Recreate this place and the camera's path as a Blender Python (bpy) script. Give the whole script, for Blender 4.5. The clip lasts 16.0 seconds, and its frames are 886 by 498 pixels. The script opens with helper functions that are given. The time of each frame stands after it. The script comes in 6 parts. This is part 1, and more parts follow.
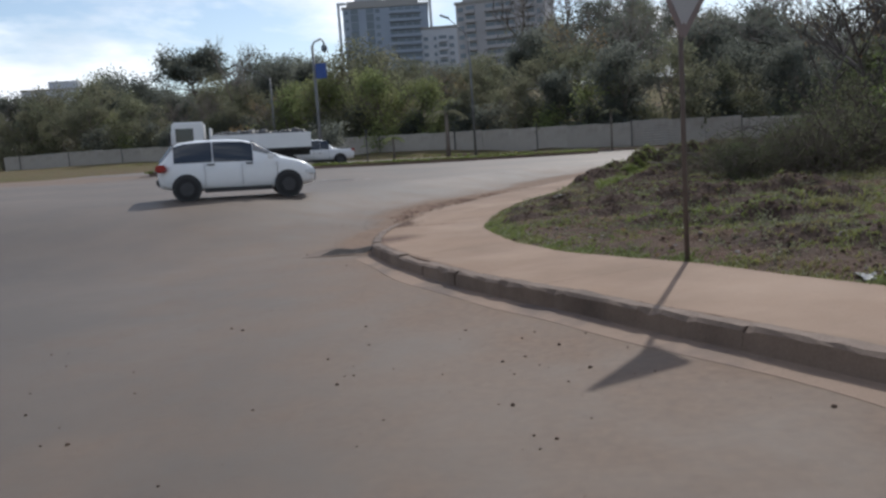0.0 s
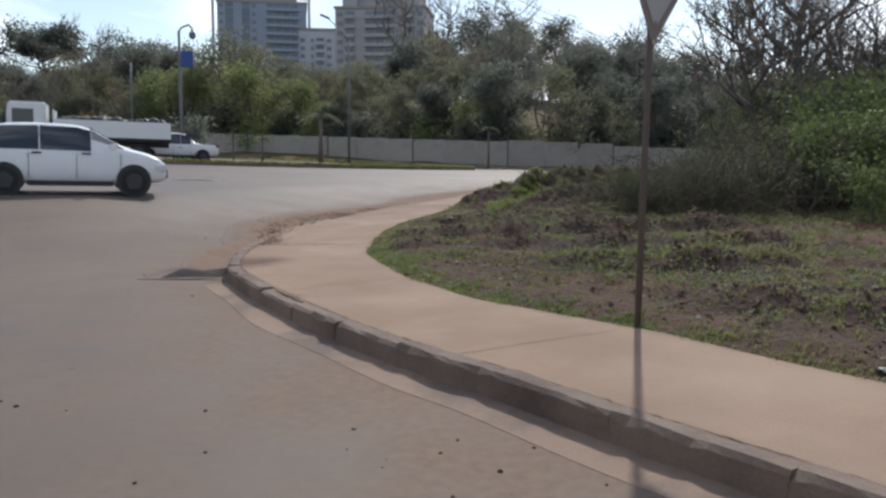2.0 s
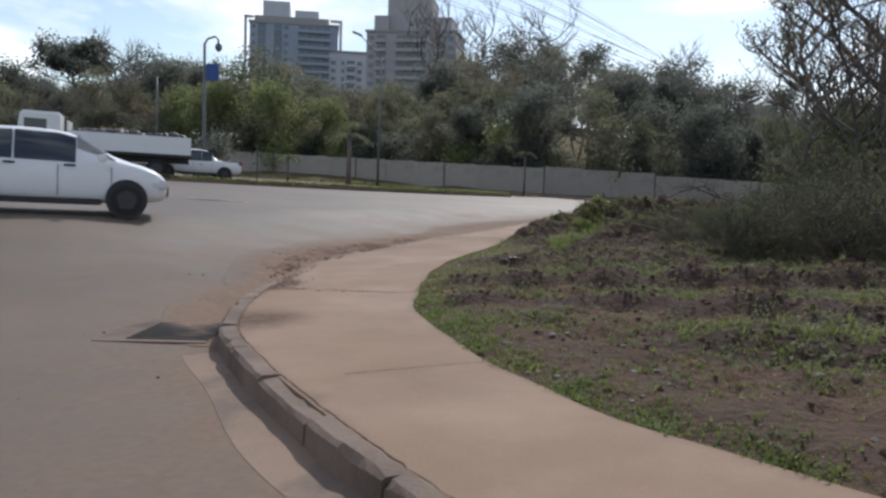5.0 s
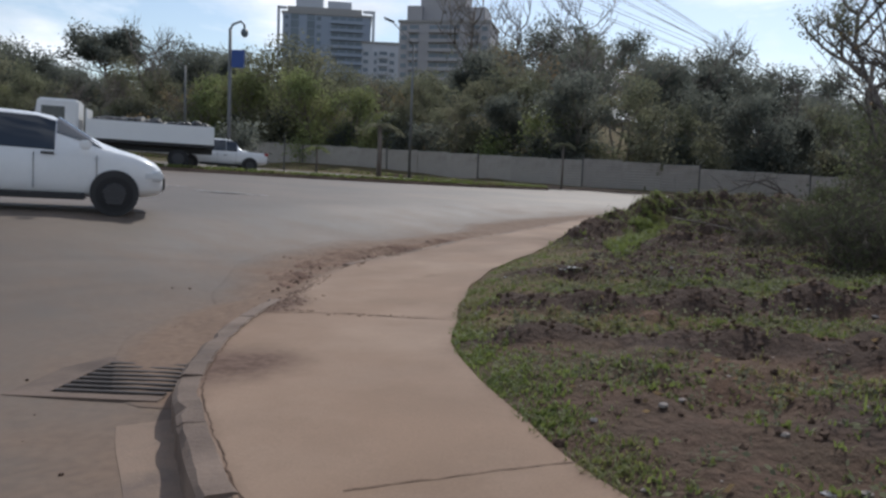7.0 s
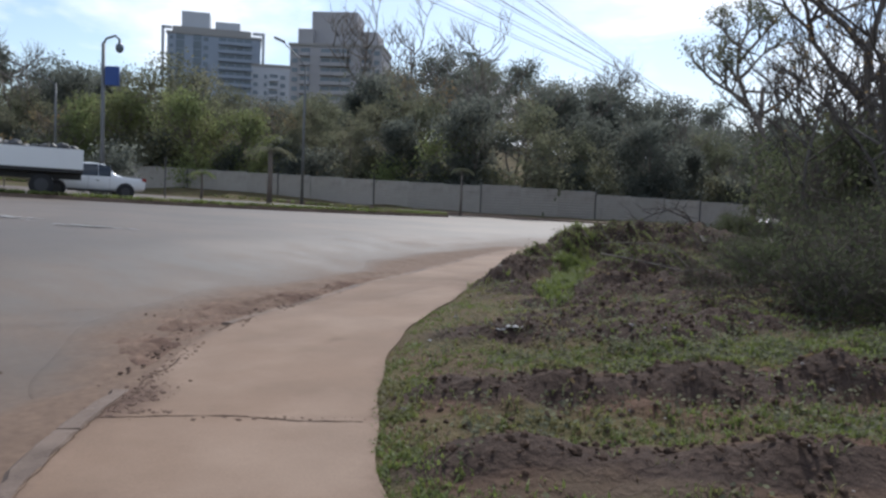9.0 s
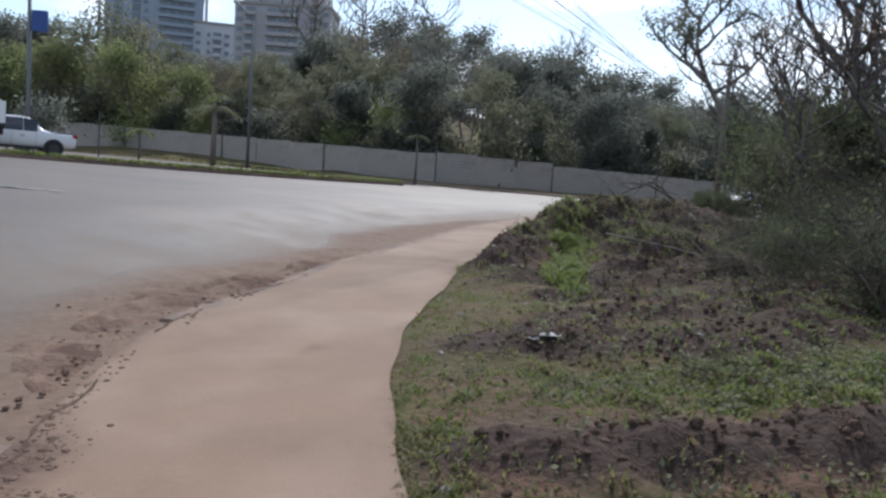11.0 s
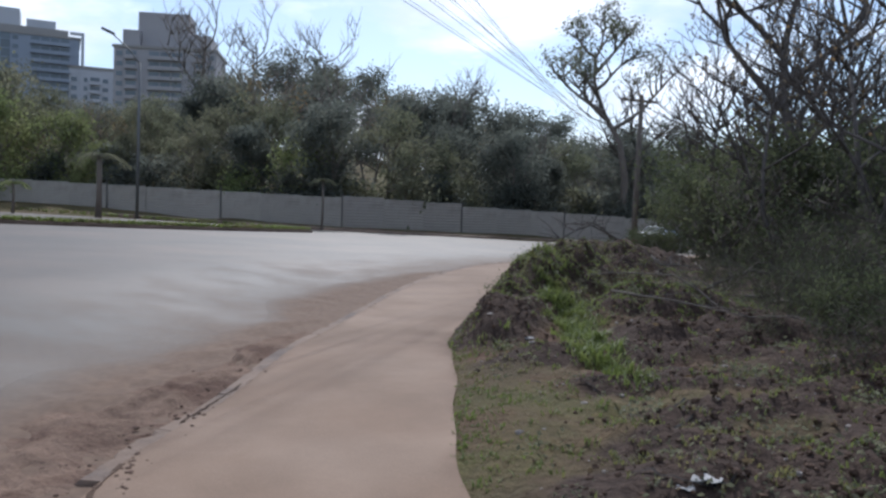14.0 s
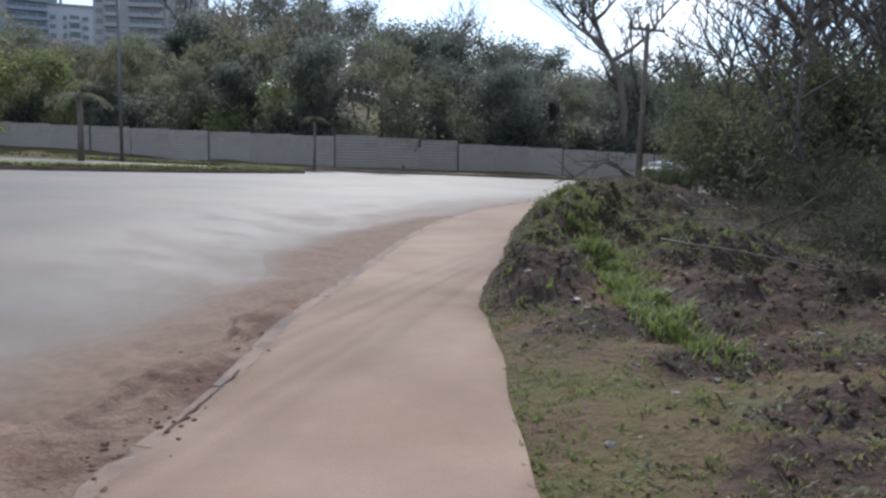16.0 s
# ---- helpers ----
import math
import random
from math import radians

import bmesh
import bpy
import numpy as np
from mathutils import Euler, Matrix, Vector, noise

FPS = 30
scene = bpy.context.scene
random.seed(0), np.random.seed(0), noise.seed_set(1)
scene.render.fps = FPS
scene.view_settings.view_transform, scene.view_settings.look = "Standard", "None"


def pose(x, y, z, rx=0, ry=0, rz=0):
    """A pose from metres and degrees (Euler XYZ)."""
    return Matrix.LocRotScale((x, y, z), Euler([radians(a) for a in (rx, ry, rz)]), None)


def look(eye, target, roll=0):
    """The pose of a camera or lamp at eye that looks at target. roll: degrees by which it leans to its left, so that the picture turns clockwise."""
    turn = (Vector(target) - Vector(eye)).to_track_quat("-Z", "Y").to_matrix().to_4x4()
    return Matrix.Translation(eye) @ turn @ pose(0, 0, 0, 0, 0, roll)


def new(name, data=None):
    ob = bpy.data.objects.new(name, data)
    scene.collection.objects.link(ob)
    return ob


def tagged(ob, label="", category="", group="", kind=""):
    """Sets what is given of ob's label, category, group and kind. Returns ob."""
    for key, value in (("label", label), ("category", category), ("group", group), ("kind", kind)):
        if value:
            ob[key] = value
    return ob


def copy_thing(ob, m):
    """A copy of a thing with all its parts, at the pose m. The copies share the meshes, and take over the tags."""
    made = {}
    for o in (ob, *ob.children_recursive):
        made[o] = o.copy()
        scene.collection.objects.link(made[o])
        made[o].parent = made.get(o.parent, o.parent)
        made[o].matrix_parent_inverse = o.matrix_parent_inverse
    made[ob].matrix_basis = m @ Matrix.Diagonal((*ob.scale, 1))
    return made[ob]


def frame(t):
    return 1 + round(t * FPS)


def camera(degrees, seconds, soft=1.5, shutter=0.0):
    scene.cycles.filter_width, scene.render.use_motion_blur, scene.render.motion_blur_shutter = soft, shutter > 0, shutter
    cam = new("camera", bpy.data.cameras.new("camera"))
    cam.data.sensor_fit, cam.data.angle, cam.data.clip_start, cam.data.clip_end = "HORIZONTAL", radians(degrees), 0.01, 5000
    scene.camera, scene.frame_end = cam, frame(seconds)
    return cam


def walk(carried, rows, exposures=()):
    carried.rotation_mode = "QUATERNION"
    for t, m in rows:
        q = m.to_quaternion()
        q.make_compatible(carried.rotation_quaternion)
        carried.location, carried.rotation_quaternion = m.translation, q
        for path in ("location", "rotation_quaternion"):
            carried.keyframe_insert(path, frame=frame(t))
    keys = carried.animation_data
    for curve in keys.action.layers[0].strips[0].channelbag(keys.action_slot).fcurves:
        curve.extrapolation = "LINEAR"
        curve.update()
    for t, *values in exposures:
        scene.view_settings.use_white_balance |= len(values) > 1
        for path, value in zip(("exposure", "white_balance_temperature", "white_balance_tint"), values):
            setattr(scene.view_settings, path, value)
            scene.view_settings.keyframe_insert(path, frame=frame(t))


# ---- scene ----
# ---- camera and its walk ----
# seconds, x, y, z, yaw to the left from +y, pitch up, lean to the left
PATH = [
    (0.0, 1.271, -0.858, 1.381, 11.26, -7.38, -4.02),
    (0.5, 1.126, -0.348, 1.370, 7.56, -5.81, -3.39),
    (1.0, 1.009, 0.141, 1.395, 1.58, -5.51, 0.53),
    (1.5, 0.901, 0.637, 1.381, 1.58, -6.81, 0.84),
    (2.0, 0.749, 1.200, 1.418, 1.55, -7.03, 0.55),
    (2.5, 0.642, 1.781, 1.380, 2.21, -7.04, 0.94),
    (3.0, 0.505, 2.381, 1.385, 3.69, -3.90, 2.20),
    (3.5, 0.429, 2.825, 1.365, 3.48, -4.79, 2.44),
    (6.0, -0.073, 5.294, 1.325, 3.26, -5.74, 1.82),
    (6.5, -0.111, 5.816, 1.309, 5.99, -6.39, 1.24),
    (7.0, -0.158, 6.421, 1.321, 5.49, -5.92, 2.33),
    (7.5, -0.229, 6.982, 1.303, 4.96, -5.85, 3.06),
    (8.0, -0.332, 7.480, 1.308, 3.44, -4.46, 2.42),
    (8.5, -0.395, 7.967, 1.377, 2.56, -4.25, 2.21),
    (9.0, -0.494, 8.403, 1.418, -2.06, -3.88, 2.33),
    (11.5, -1.107, 10.730, 1.349, -7.02, -6.17, 3.20),
    (12.0, -1.259, 11.052, 1.385, -7.07, -6.14, -0.20),
    (12.5, -1.362, 11.472, 1.344, -7.34, -6.08, 1.30),
    (13.0, -1.488, 11.899, 1.337, -11.95, -1.43, -2.10),
    (13.5, -1.632, 12.268, 1.372, -13.40, -2.44, 2.00),
    (14.0, -1.693, 12.615, 1.424, -13.57, -2.61, 2.10),
    (14.5, -1.744, 12.994, 1.439, -13.75, -2.52, 2.20),
    (15.0, -1.760, 13.261, 1.439, -15.20, -6.66, 1.70),
    (15.5, -1.728, 13.632, 1.439, -14.62, -6.98, 1.50),
    (16.0, -1.724, 13.981, 1.437, -14.30, -7.04, 1.30),
]


def eye_pose(x, y, z, yaw, pitch, lean):
    way = Vector((-math.sin(radians(yaw)) * math.cos(radians(pitch)), math.cos(radians(yaw)) * math.cos(radians(pitch)), math.sin(radians(pitch))))
    eye = Vector((x, y, z))
    return look(eye, eye + way, lean)


cam = camera(58.0, 16.0, soft=2.6)
walk(cam, [(t, eye_pose(*row)) for t, *row in PATH], exposures=[(0.0, 0.22, 6240, 10.0), (1.0, 0.32, 6240, 10.0), (1.5, 0.44, 6290, 10.0), (2.5, 0.44, 6290, 10.0), (3.0, 0.24, 6240, 10.0), (3.5, 0.19, 6240, 10.0), (6.0, 0.39, 6240, 10.0), (6.5, 0.34, 6240, 10.0), (7.0, 0.13, 6190, 10.0), (8.0, 0.13, 6140, 10.0), (9.0, 0.35, 6030, 10.0), (11.5, 0.53, 5910, 10.0), (12.5, 0.5, 5910, 10.0), (13.0, 0.28, 5810, 10.0), (14.5, 0.28, 5760, 10.0), (15.0, 0.62, 5810, 10.0), (16.0, 0.64, 5810, 10.0)])

# ---- world, sun, exposure ----
SUN_AZ, SUN_EL = radians(12.0), radians(42.0)  # azimuth from +y towards +x
scene.view_settings.exposure = 0.0
world = bpy.data.worlds.new("sky")
scene.world = world
world.use_nodes = True
wt = world.node_tree
wt.nodes.clear()


def wnode(kind):
    return wt.nodes.new(kind)


sky = wnode("ShaderNodeTexSky")
sky.sky_type, sky.sun_disc, sky.sun_elevation, sky.sun_rotation = "NISHITA", False, SUN_EL, SUN_AZ
sky.air_density, sky.dust_density, sky.ozone_density = 1.0, 0.6, 1.6
skyhue = wnode("ShaderNodeHueSaturation")
skyhue.inputs["Saturation"].default_value = 0.9
wcoord = wnode("ShaderNodeTexCoord")
wmap = wnode("ShaderNodeMapping")
wmap.inputs["Scale"].default_value = (1.0, 1.0, 2.6)
wmap.inputs["Location"].default_value = (0.35, 0.1, 0.0)
cloud = wnode("ShaderNodeTexNoise")
for key, value in (("Scale", 2.7), ("Detail", 9.0), ("Roughness", 0.56), ("Distortion", 0.25)):
    cloud.inputs[key].default_value = value
cover = wnode("ShaderNodeValToRGB")
cover.color_ramp.elements[0].position, cover.color_ramp.elements[1].position = 0.48, 0.62
inner = wnode("ShaderNodeTexNoise")
for key, value in (("Scale", 5.0), ("Detail", 6.0), ("Roughness", 0.5)):
    inner.inputs[key].default_value = value
tone = wnode("ShaderNodeValToRGB")
tone.color_ramp.elements[0].position, tone.color_ramp.elements[1].position = 0.35, 0.65
tone.color_ramp.elements[0].color = (7.5, 7.9, 8.5, 1)
tone.color_ramp.elements[1].color = (12.2, 12.2, 12.4, 1)
wmix = wnode("ShaderNodeMixRGB")
wback = wnode("ShaderNodeBackground")
wback.inputs["Strength"].default_value = 0.1
wout = wnode("ShaderNodeOutputWorld")
wt.links.new(wcoord.outputs["Generated"], wmap.inputs["Vector"])
wt.links.new(wmap.outputs["Vector"], cloud.inputs["Vector"])
wt.links.new(wmap.outputs["Vector"], inner.inputs["Vector"])
wt.links.new(cloud.outputs["Fac"], cover.inputs["Fac"])
wt.links.new(inner.outputs["Fac"], tone.inputs["Fac"])
wt.links.new(sky.outputs["Color"], skyhue.inputs["Color"])
wt.links.new(cover.outputs["Color"], wmix.inputs["Fac"])
wt.links.new(skyhue.outputs["Color"], wmix.inputs["Color1"])
wt.links.new(tone.outputs["Color"], wmix.inputs["Color2"])
wt.links.new(wmix.outputs["Color"], wback.inputs["Color"])
wt.links.new(wback.outputs["Background"], wout.inputs["Surface"])

sun_data = bpy.data.lights.new("sun", "SUN")
sun_data.energy, sun_data.angle, sun_data.color = 2.7, radians(0.9), (1.0, 0.95, 0.88)
sun = new("sun", sun_data)
sun_way = Vector((math.sin(SUN_AZ) * math.cos(SUN_EL), math.cos(SUN_AZ) * math.cos(SUN_EL), math.sin(SUN_EL)))
sun.matrix_world = look(sun_way * 200, (0, 0, 0))

# ---- materials ----


def material(name, base, rough=0.8, metal=0.0, vary=0.25, scale=3.0, fine=60.0, bump=0.3, bump_scale=40.0, bump_depth=0.01, second=None, second_at=(0.5, 0.62), random=0.0, translucent=0.0, spec=0.4, coord="Object", detail=6.0):
    """A surface with colour variation at two scales, a second colour in patches, and fine relief."""
    m = bpy.data.materials.new(name)
    m.use_nodes = True
    nt = m.node_tree
    b = nt.nodes["Principled BSDF"]
    b.inputs["Roughness"].default_value = rough
    b.inputs["Metallic"].default_value = metal
    b.inputs["Specular IOR Level"].default_value = spec
    if coord == "World":
        co = nt.nodes.new("ShaderNodeNewGeometry").outputs["Position"]
    else:
        co = nt.nodes.new("ShaderNodeTexCoord").outputs["Object"]

    def noise_at(s, d=4.0, rough_=0.55):
        n = nt.nodes.new("ShaderNodeTexNoise")
        n.inputs["Scale"].default_value, n.inputs["Detail"].default_value, n.inputs["Roughness"].default_value = s, d, rough_
        nt.links.new(co, n.inputs["Vector"])
        return n.outputs["Fac"]

    def math_node(op, a, bb):
        n = nt.nodes.new("ShaderNodeMath")
        n.operation = op
        for i, v in enumerate((a, bb)):
            if isinstance(v, (int, float)):
                n.inputs[i].default_value = v
            else:
                nt.links.new(v, n.inputs[i])
        return n.outputs[0]

    colour = None
    rgb = nt.nodes.new("ShaderNodeRGB")
    rgb.outputs[0].default_value = (*base, 1)
    colour = rgb.outputs[0]
    if second:
        ramp = nt.nodes.new("ShaderNodeValToRGB")
        ramp.color_ramp.elements[0].position, ramp.color_ramp.elements[1].position = second_at
        nt.links.new(noise_at(scale * 0.6, detail, 0.62), ramp.inputs["Fac"])
        mix = nt.nodes.new("ShaderNodeMixRGB")
        nt.links.new(ramp.outputs["Color"], mix.inputs["Fac"])
        nt.links.new(colour, mix.inputs["Color1"])
        mix.inputs["Color2"].default_value = (*second, 1)
        colour = mix.outputs["Color"]
    big = math_node("MULTIPLY", math_node("SUBTRACT", noise_at(scale), 0.5), 2 * vary)
    small = math_node("MULTIPLY", math_node("SUBTRACT", noise_at(fine, 2.0), 0.5), 1.4 * vary)
    total = math_node("ADD", math_node("ADD", big, small), 1.0)
    if random:
        info = nt.nodes.new("ShaderNodeObjectInfo")
        geo = nt.nodes.new("ShaderNodeNewGeometry")
        r = math_node("ADD", math_node("MULTIPLY", info.outputs["Random"], random), math_node("MULTIPLY", geo.outputs["Random Per Island"], random))
        total = math_node("MULTIPLY", total, math_node("ADD", r, 1.0 - random))
    scaled = nt.nodes.new("ShaderNodeVectorMath")
    scaled.operation = "SCALE"
    nt.links.new(colour, scaled.inputs[0])
    nt.links.new(total, scaled.inputs["Scale"])
    nt.links.new(scaled.outputs[0], b.inputs["Base Color"])
    if bump:
        bn = nt.nodes.new("ShaderNodeBump")
        bn.inputs["Strength"].default_value, bn.inputs["Distance"].default_value = bump, bump_depth
        nt.links.new(noise_at(bump_scale, 5.0, 0.6), bn.inputs["Height"])
        nt.links.new(bn.outputs["Normal"], b.inputs["Normal"])
    if translucent:
        tr = nt.nodes.new("ShaderNodeBsdfTranslucent")
        nt.links.new(scaled.outputs[0], tr.inputs["Color"])
        ms = nt.nodes.new("ShaderNodeMixShader")
        ms.inputs["Fac"].default_value = translucent
        out = nt.nodes["Material Output"]
        nt.links.new(b.outputs[0], ms.inputs[1])
        nt.links.new(tr.outputs[0], ms.inputs[2])
        nt.links.new(ms.outputs[0], out.inputs["Surface"])
    return m


M_ASPHALT = material("asphalt", (0.103, 0.084, 0.068), 0.62, vary=0.2, scale=0.35, fine=90, bump=0.5, bump_scale=130, bump_depth=0.006, second=(0.16, 0.12, 0.09), second_at=(0.4, 0.75), coord="World", spec=0.32)
M_PAVE = material("red dusty pavement", (0.226, 0.15, 0.102), 0.85, vary=0.24, scale=0.9, fine=70, bump=0.3, bump_scale=90, bump_depth=0.005, second=(0.282, 0.198, 0.142), second_at=(0.42, 0.66), coord="World", spec=0.25)
# kerb sides: set darker to hold the road face's shade, besides stains
M_KERB = material("stained kerb concrete with shade", (0.165, 0.118, 0.09), 0.85, vary=0.3, scale=1.6, fine=50, bump=0.6, bump_scale=40, bump_depth=0.012, second=(0.085, 0.058, 0.044), second_at=(0.42, 0.68), random=0.15, coord="World")
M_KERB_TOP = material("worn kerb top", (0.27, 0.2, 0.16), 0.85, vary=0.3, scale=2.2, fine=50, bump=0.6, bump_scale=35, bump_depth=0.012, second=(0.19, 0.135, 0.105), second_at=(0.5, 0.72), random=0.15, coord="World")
M_GUTTER = material("silted gutter", (0.225, 0.158, 0.115), 0.9, vary=0.25, scale=1.5, bump=0.4, bump_scale=60, second=(0.15, 0.11, 0.088), coord="World")
M_SOIL = material("red soil", (0.142, 0.083, 0.056), 0.95, vary=0.45, scale=1.1, fine=25, bump=1.0, bump_scale=14, bump_depth=0.06, second=(0.1, 0.07, 0.046), second_at=(0.4, 0.6), coord="World", spec=0.15)
M_CLOD = material("dark clods", (0.092, 0.06, 0.043), 0.95, vary=0.5, scale=5, fine=40, bump=0.8, bump_scale=25, bump_depth=0.03, random=0.4, spec=0.15)
M_SILT = material("washed red silt", (0.21, 0.143, 0.106), 0.97, vary=0.45, scale=3.0, fine=45, bump=1.0, bump_scale=16, bump_depth=0.035, second=(0.125, 0.078, 0.058), second_at=(0.46, 0.62), coord="World", spec=0.1)
M_GRASS = material("grass blades", (0.16, 0.195, 0.055), 0.6, vary=0.35, scale=0.8, bump=0, random=0.35, translucent=0.5, second=(0.19, 0.175, 0.075), coord="World")
M_BARK = material("bark", (0.15, 0.125, 0.105), 0.9, vary=0.35, scale=2.0, bump=0.8, bump_scale=18, bump_depth=0.03)
M_TWIG = material("grey twigs", (0.19, 0.165, 0.145), 0.9, vary=0.3, scale=2.0, bump=0.3)


# asphalt that turns to washed red dust where the mesh says so
def dusty(m, dark, pale, low=0.48, high=1.25, layer="dust"):
    nt = m.node_tree
    b = nt.nodes["Principled BSDF"]
    clean = b.inputs["Base Color"].links[0].from_socket
    at = nt.nodes.new("ShaderNodeAttribute")
    at.attribute_name = layer
    geo = nt.nodes.new("ShaderNodeNewGeometry")
    n1 = nt.nodes.new("ShaderNodeTexNoise")
    n1.inputs["Scale"].default_value, n1.inputs["Detail"].default_value, n1.inputs["Roughness"].default_value = 1.1, 8.0, 0.65
    nt.links.new(geo.outputs["Position"], n1.inputs["Vector"])
    n2 = nt.nodes.new("ShaderNodeTexNoise")
    n2.inputs["Scale"].default_value, n2.inputs["Detail"].default_value = 14.0, 4.0
    nt.links.new(geo.outputs["Position"], n2.inputs["Vector"])
    add = nt.nodes.new("ShaderNodeMath")
    add.operation = "MULTIPLY_ADD"
    nt.links.new(n1.outputs["Fac"], add.inputs[0])
    add.inputs[1].default_value = 0.9
    nt.links.new(at.outputs["Fac"], add.inputs[2])
    ramp = nt.nodes.new("ShaderNodeMapRange")
    ramp.inputs["From Min"].default_value, ramp.inputs["From Max"].default_value = low, high
    nt.links.new(add.outputs[0], ramp.inputs["Value"])
    tint = nt.nodes.new("ShaderNodeValToRGB")
    tint.color_ramp.elements[0].color, tint.color_ramp.elements[1].color = (*dark, 1), (*pale, 1)
    tint.color_ramp.elements[0].position, tint.color_ramp.elements[1].position = 0.3, 0.7
    nt.links.new(n2.outputs["Fac"], tint.inputs["Fac"])
    mix = nt.nodes.new("ShaderNodeMixRGB")
    nt.links.new(ramp.outputs["Result"], mix.inputs["Fac"])
    nt.links.new(clean, mix.inputs["Color1"])
    nt.links.new(tint.outputs["Color"], mix.inputs["Color2"])
    nt.links.new(mix.outputs["Color"], b.inputs["Base Color"])
    dull = nt.nodes.new("ShaderNodeMapRange")
    dull.inputs["To Min"].default_value, dull.inputs["To Max"].default_value = b.inputs["Roughness"].default_value, 0.97
    nt.links.new(ramp.outputs["Result"], dull.inputs["Value"])
    nt.links.new(dull.outputs["Result"], b.inputs["Roughness"])


dusty(M_ASPHALT, (0.15, 0.1, 0.071), (0.205, 0.138, 0.096), 0.58, 1.3)
dusty(M_SOIL, (0.072, 0.073, 0.028), (0.128, 0.112, 0.045), 0.74, 1.08, "moss")
dusty(M_SOIL, (0.042, 0.028, 0.022), (0.085, 0.058, 0.045), 0.5, 0.95)
dusty(M_PAVE, (0.085, 0.05, 0.036), (0.155, 0.1, 0.074), 0.6, 1.3)


M_CRUMB = material("brown crumbs", (0.135, 0.09, 0.068), 0.95, vary=0.4, scale=6, fine=40, bump=0.6, bump_scale=30, random=0.4, spec=0.1)


def leaf_material(name, base, second, translucent=0.4):
    return material(name, base, 0.75, vary=0.3, scale=0.35, fine=4, bump=0, random=0.3, translucent=translucent, second=second, second_at=(0.4, 0.7), coord="World", spec=0.2)


M_LEAF_DARK = leaf_material("dark leaves", (0.125, 0.138, 0.118), (0.165, 0.172, 0.142), 0.65)
M_LEAF_MID = leaf_material("olive leaves", (0.155, 0.165, 0.105), (0.2, 0.19, 0.13), 0.6)
M_LEAF_LIGHT = leaf_material("bright leaves", (0.185, 0.22, 0.095), (0.235, 0.24, 0.115), 0.55)
M_LEAF_THICKET = leaf_material("dull thicket leaves", (0.085, 0.1, 0.052), (0.13, 0.135, 0.075), 0.5)
M_LEAF_GLOSSY = material("glossy evergreen leaves", (0.09, 0.125, 0.045), 0.62, vary=0.3, scale=0.35, fine=4, bump=0, random=0.35, translucent=0.4, second=(0.14, 0.17, 0.06), second_at=(0.4, 0.7), coord="World", spec=0.25)
M_BARK_BROWN = material("brown thicket bark", (0.11, 0.088, 0.074), 0.9, vary=0.4, scale=2.0, bump=0.8, bump_scale=18, bump_depth=0.03)
M_BARK_GREY = material("weathered grey bark", (0.19, 0.172, 0.165), 0.9, vary=0.35, scale=2.0, bump=0.8, bump_scale=18, bump_depth=0.03)
# a darker bark for thicket stems, crooked trees and broken limbs
M_BARK_DARK = material("dark bark", (0.105, 0.09, 0.08), 0.9, vary=0.35, scale=2.0, bump=0.8, bump_scale=18, bump_depth=0.03)
M_LEAF_DRY = leaf_material("rusty leaves", (0.22, 0.15, 0.08), (0.17, 0.15, 0.09), 0.5)
M_FENCE = material("grey corrugated hoarding", (0.34, 0.31, 0.275), 0.7, vary=0.2, scale=0.7, fine=14, bump=0.2, second=(0.26, 0.235, 0.205), random=0.1, metal=0.0)
M_POST = material("dark post", (0.09, 0.085, 0.08), 0.7, vary=0.2, bump=0.2)
M_GREY = material("galvanised pole", (0.15, 0.155, 0.16), 0.55, metal=0.4, vary=0.15, bump=0.1)
M_WALL_A = material("blue grey facade", (0.29, 0.335, 0.41), 0.8, vary=0.08, scale=0.2, bump=0.1)
M_WALL_A2 = material("pale facade", (0.46, 0.48, 0.52), 0.8, vary=0.08, scale=0.2, bump=0.1)
M_WALL_B = material("beige facade", (0.36, 0.35, 0.365), 0.8, vary=0.1, scale=0.2, bump=0.1)
M_WINDOW = material("dark window glass", (0.13, 0.16, 0.19), 0.2, vary=0.2, scale=0.5, bump=0, random=0.3)
M_ROOF = material("roof slab", (0.3, 0.29, 0.28), 0.85, vary=0.15, bump=0.2)

# ---- helpers for building ----


def link(name, mesh, mat, parent=None, label="", m=None):
    ob = new(name, mesh)
    if mat and not mesh.materials:
        mesh.materials.append(mat)
    if parent:
        ob.parent = parent
    if m is not None:
        ob.matrix_basis = m
    if label:
        ob["label"] = label
    return ob


def part(name, bm, mat, parent=None, label="", m=None, smooth=False):
    """Links a bmesh as one mesh object under a thing or a part."""
    mesh = bpy.data.meshes.new(name)
    bmesh.ops.recalc_face_normals(bm, faces=bm.faces)
    if smooth:
        for f in bm.faces:
            f.smooth = True
    bm.to_mesh(mesh)
    bm.free()
    return link(name, mesh, mat, parent, label, m)


def data_part(name, verts, faces, mat, parent=None, label="", m=None, smooth=False):
    mesh = bpy.data.meshes.new(name)
    mesh.from_pydata([tuple(v) for v in verts], [], [tuple(f) for f in faces])
    if smooth:
        mesh.polygons.foreach_set("use_smooth", [True] * len(mesh.polygons))
    mesh.update()
    return link(name, mesh, mat, parent, label, m)


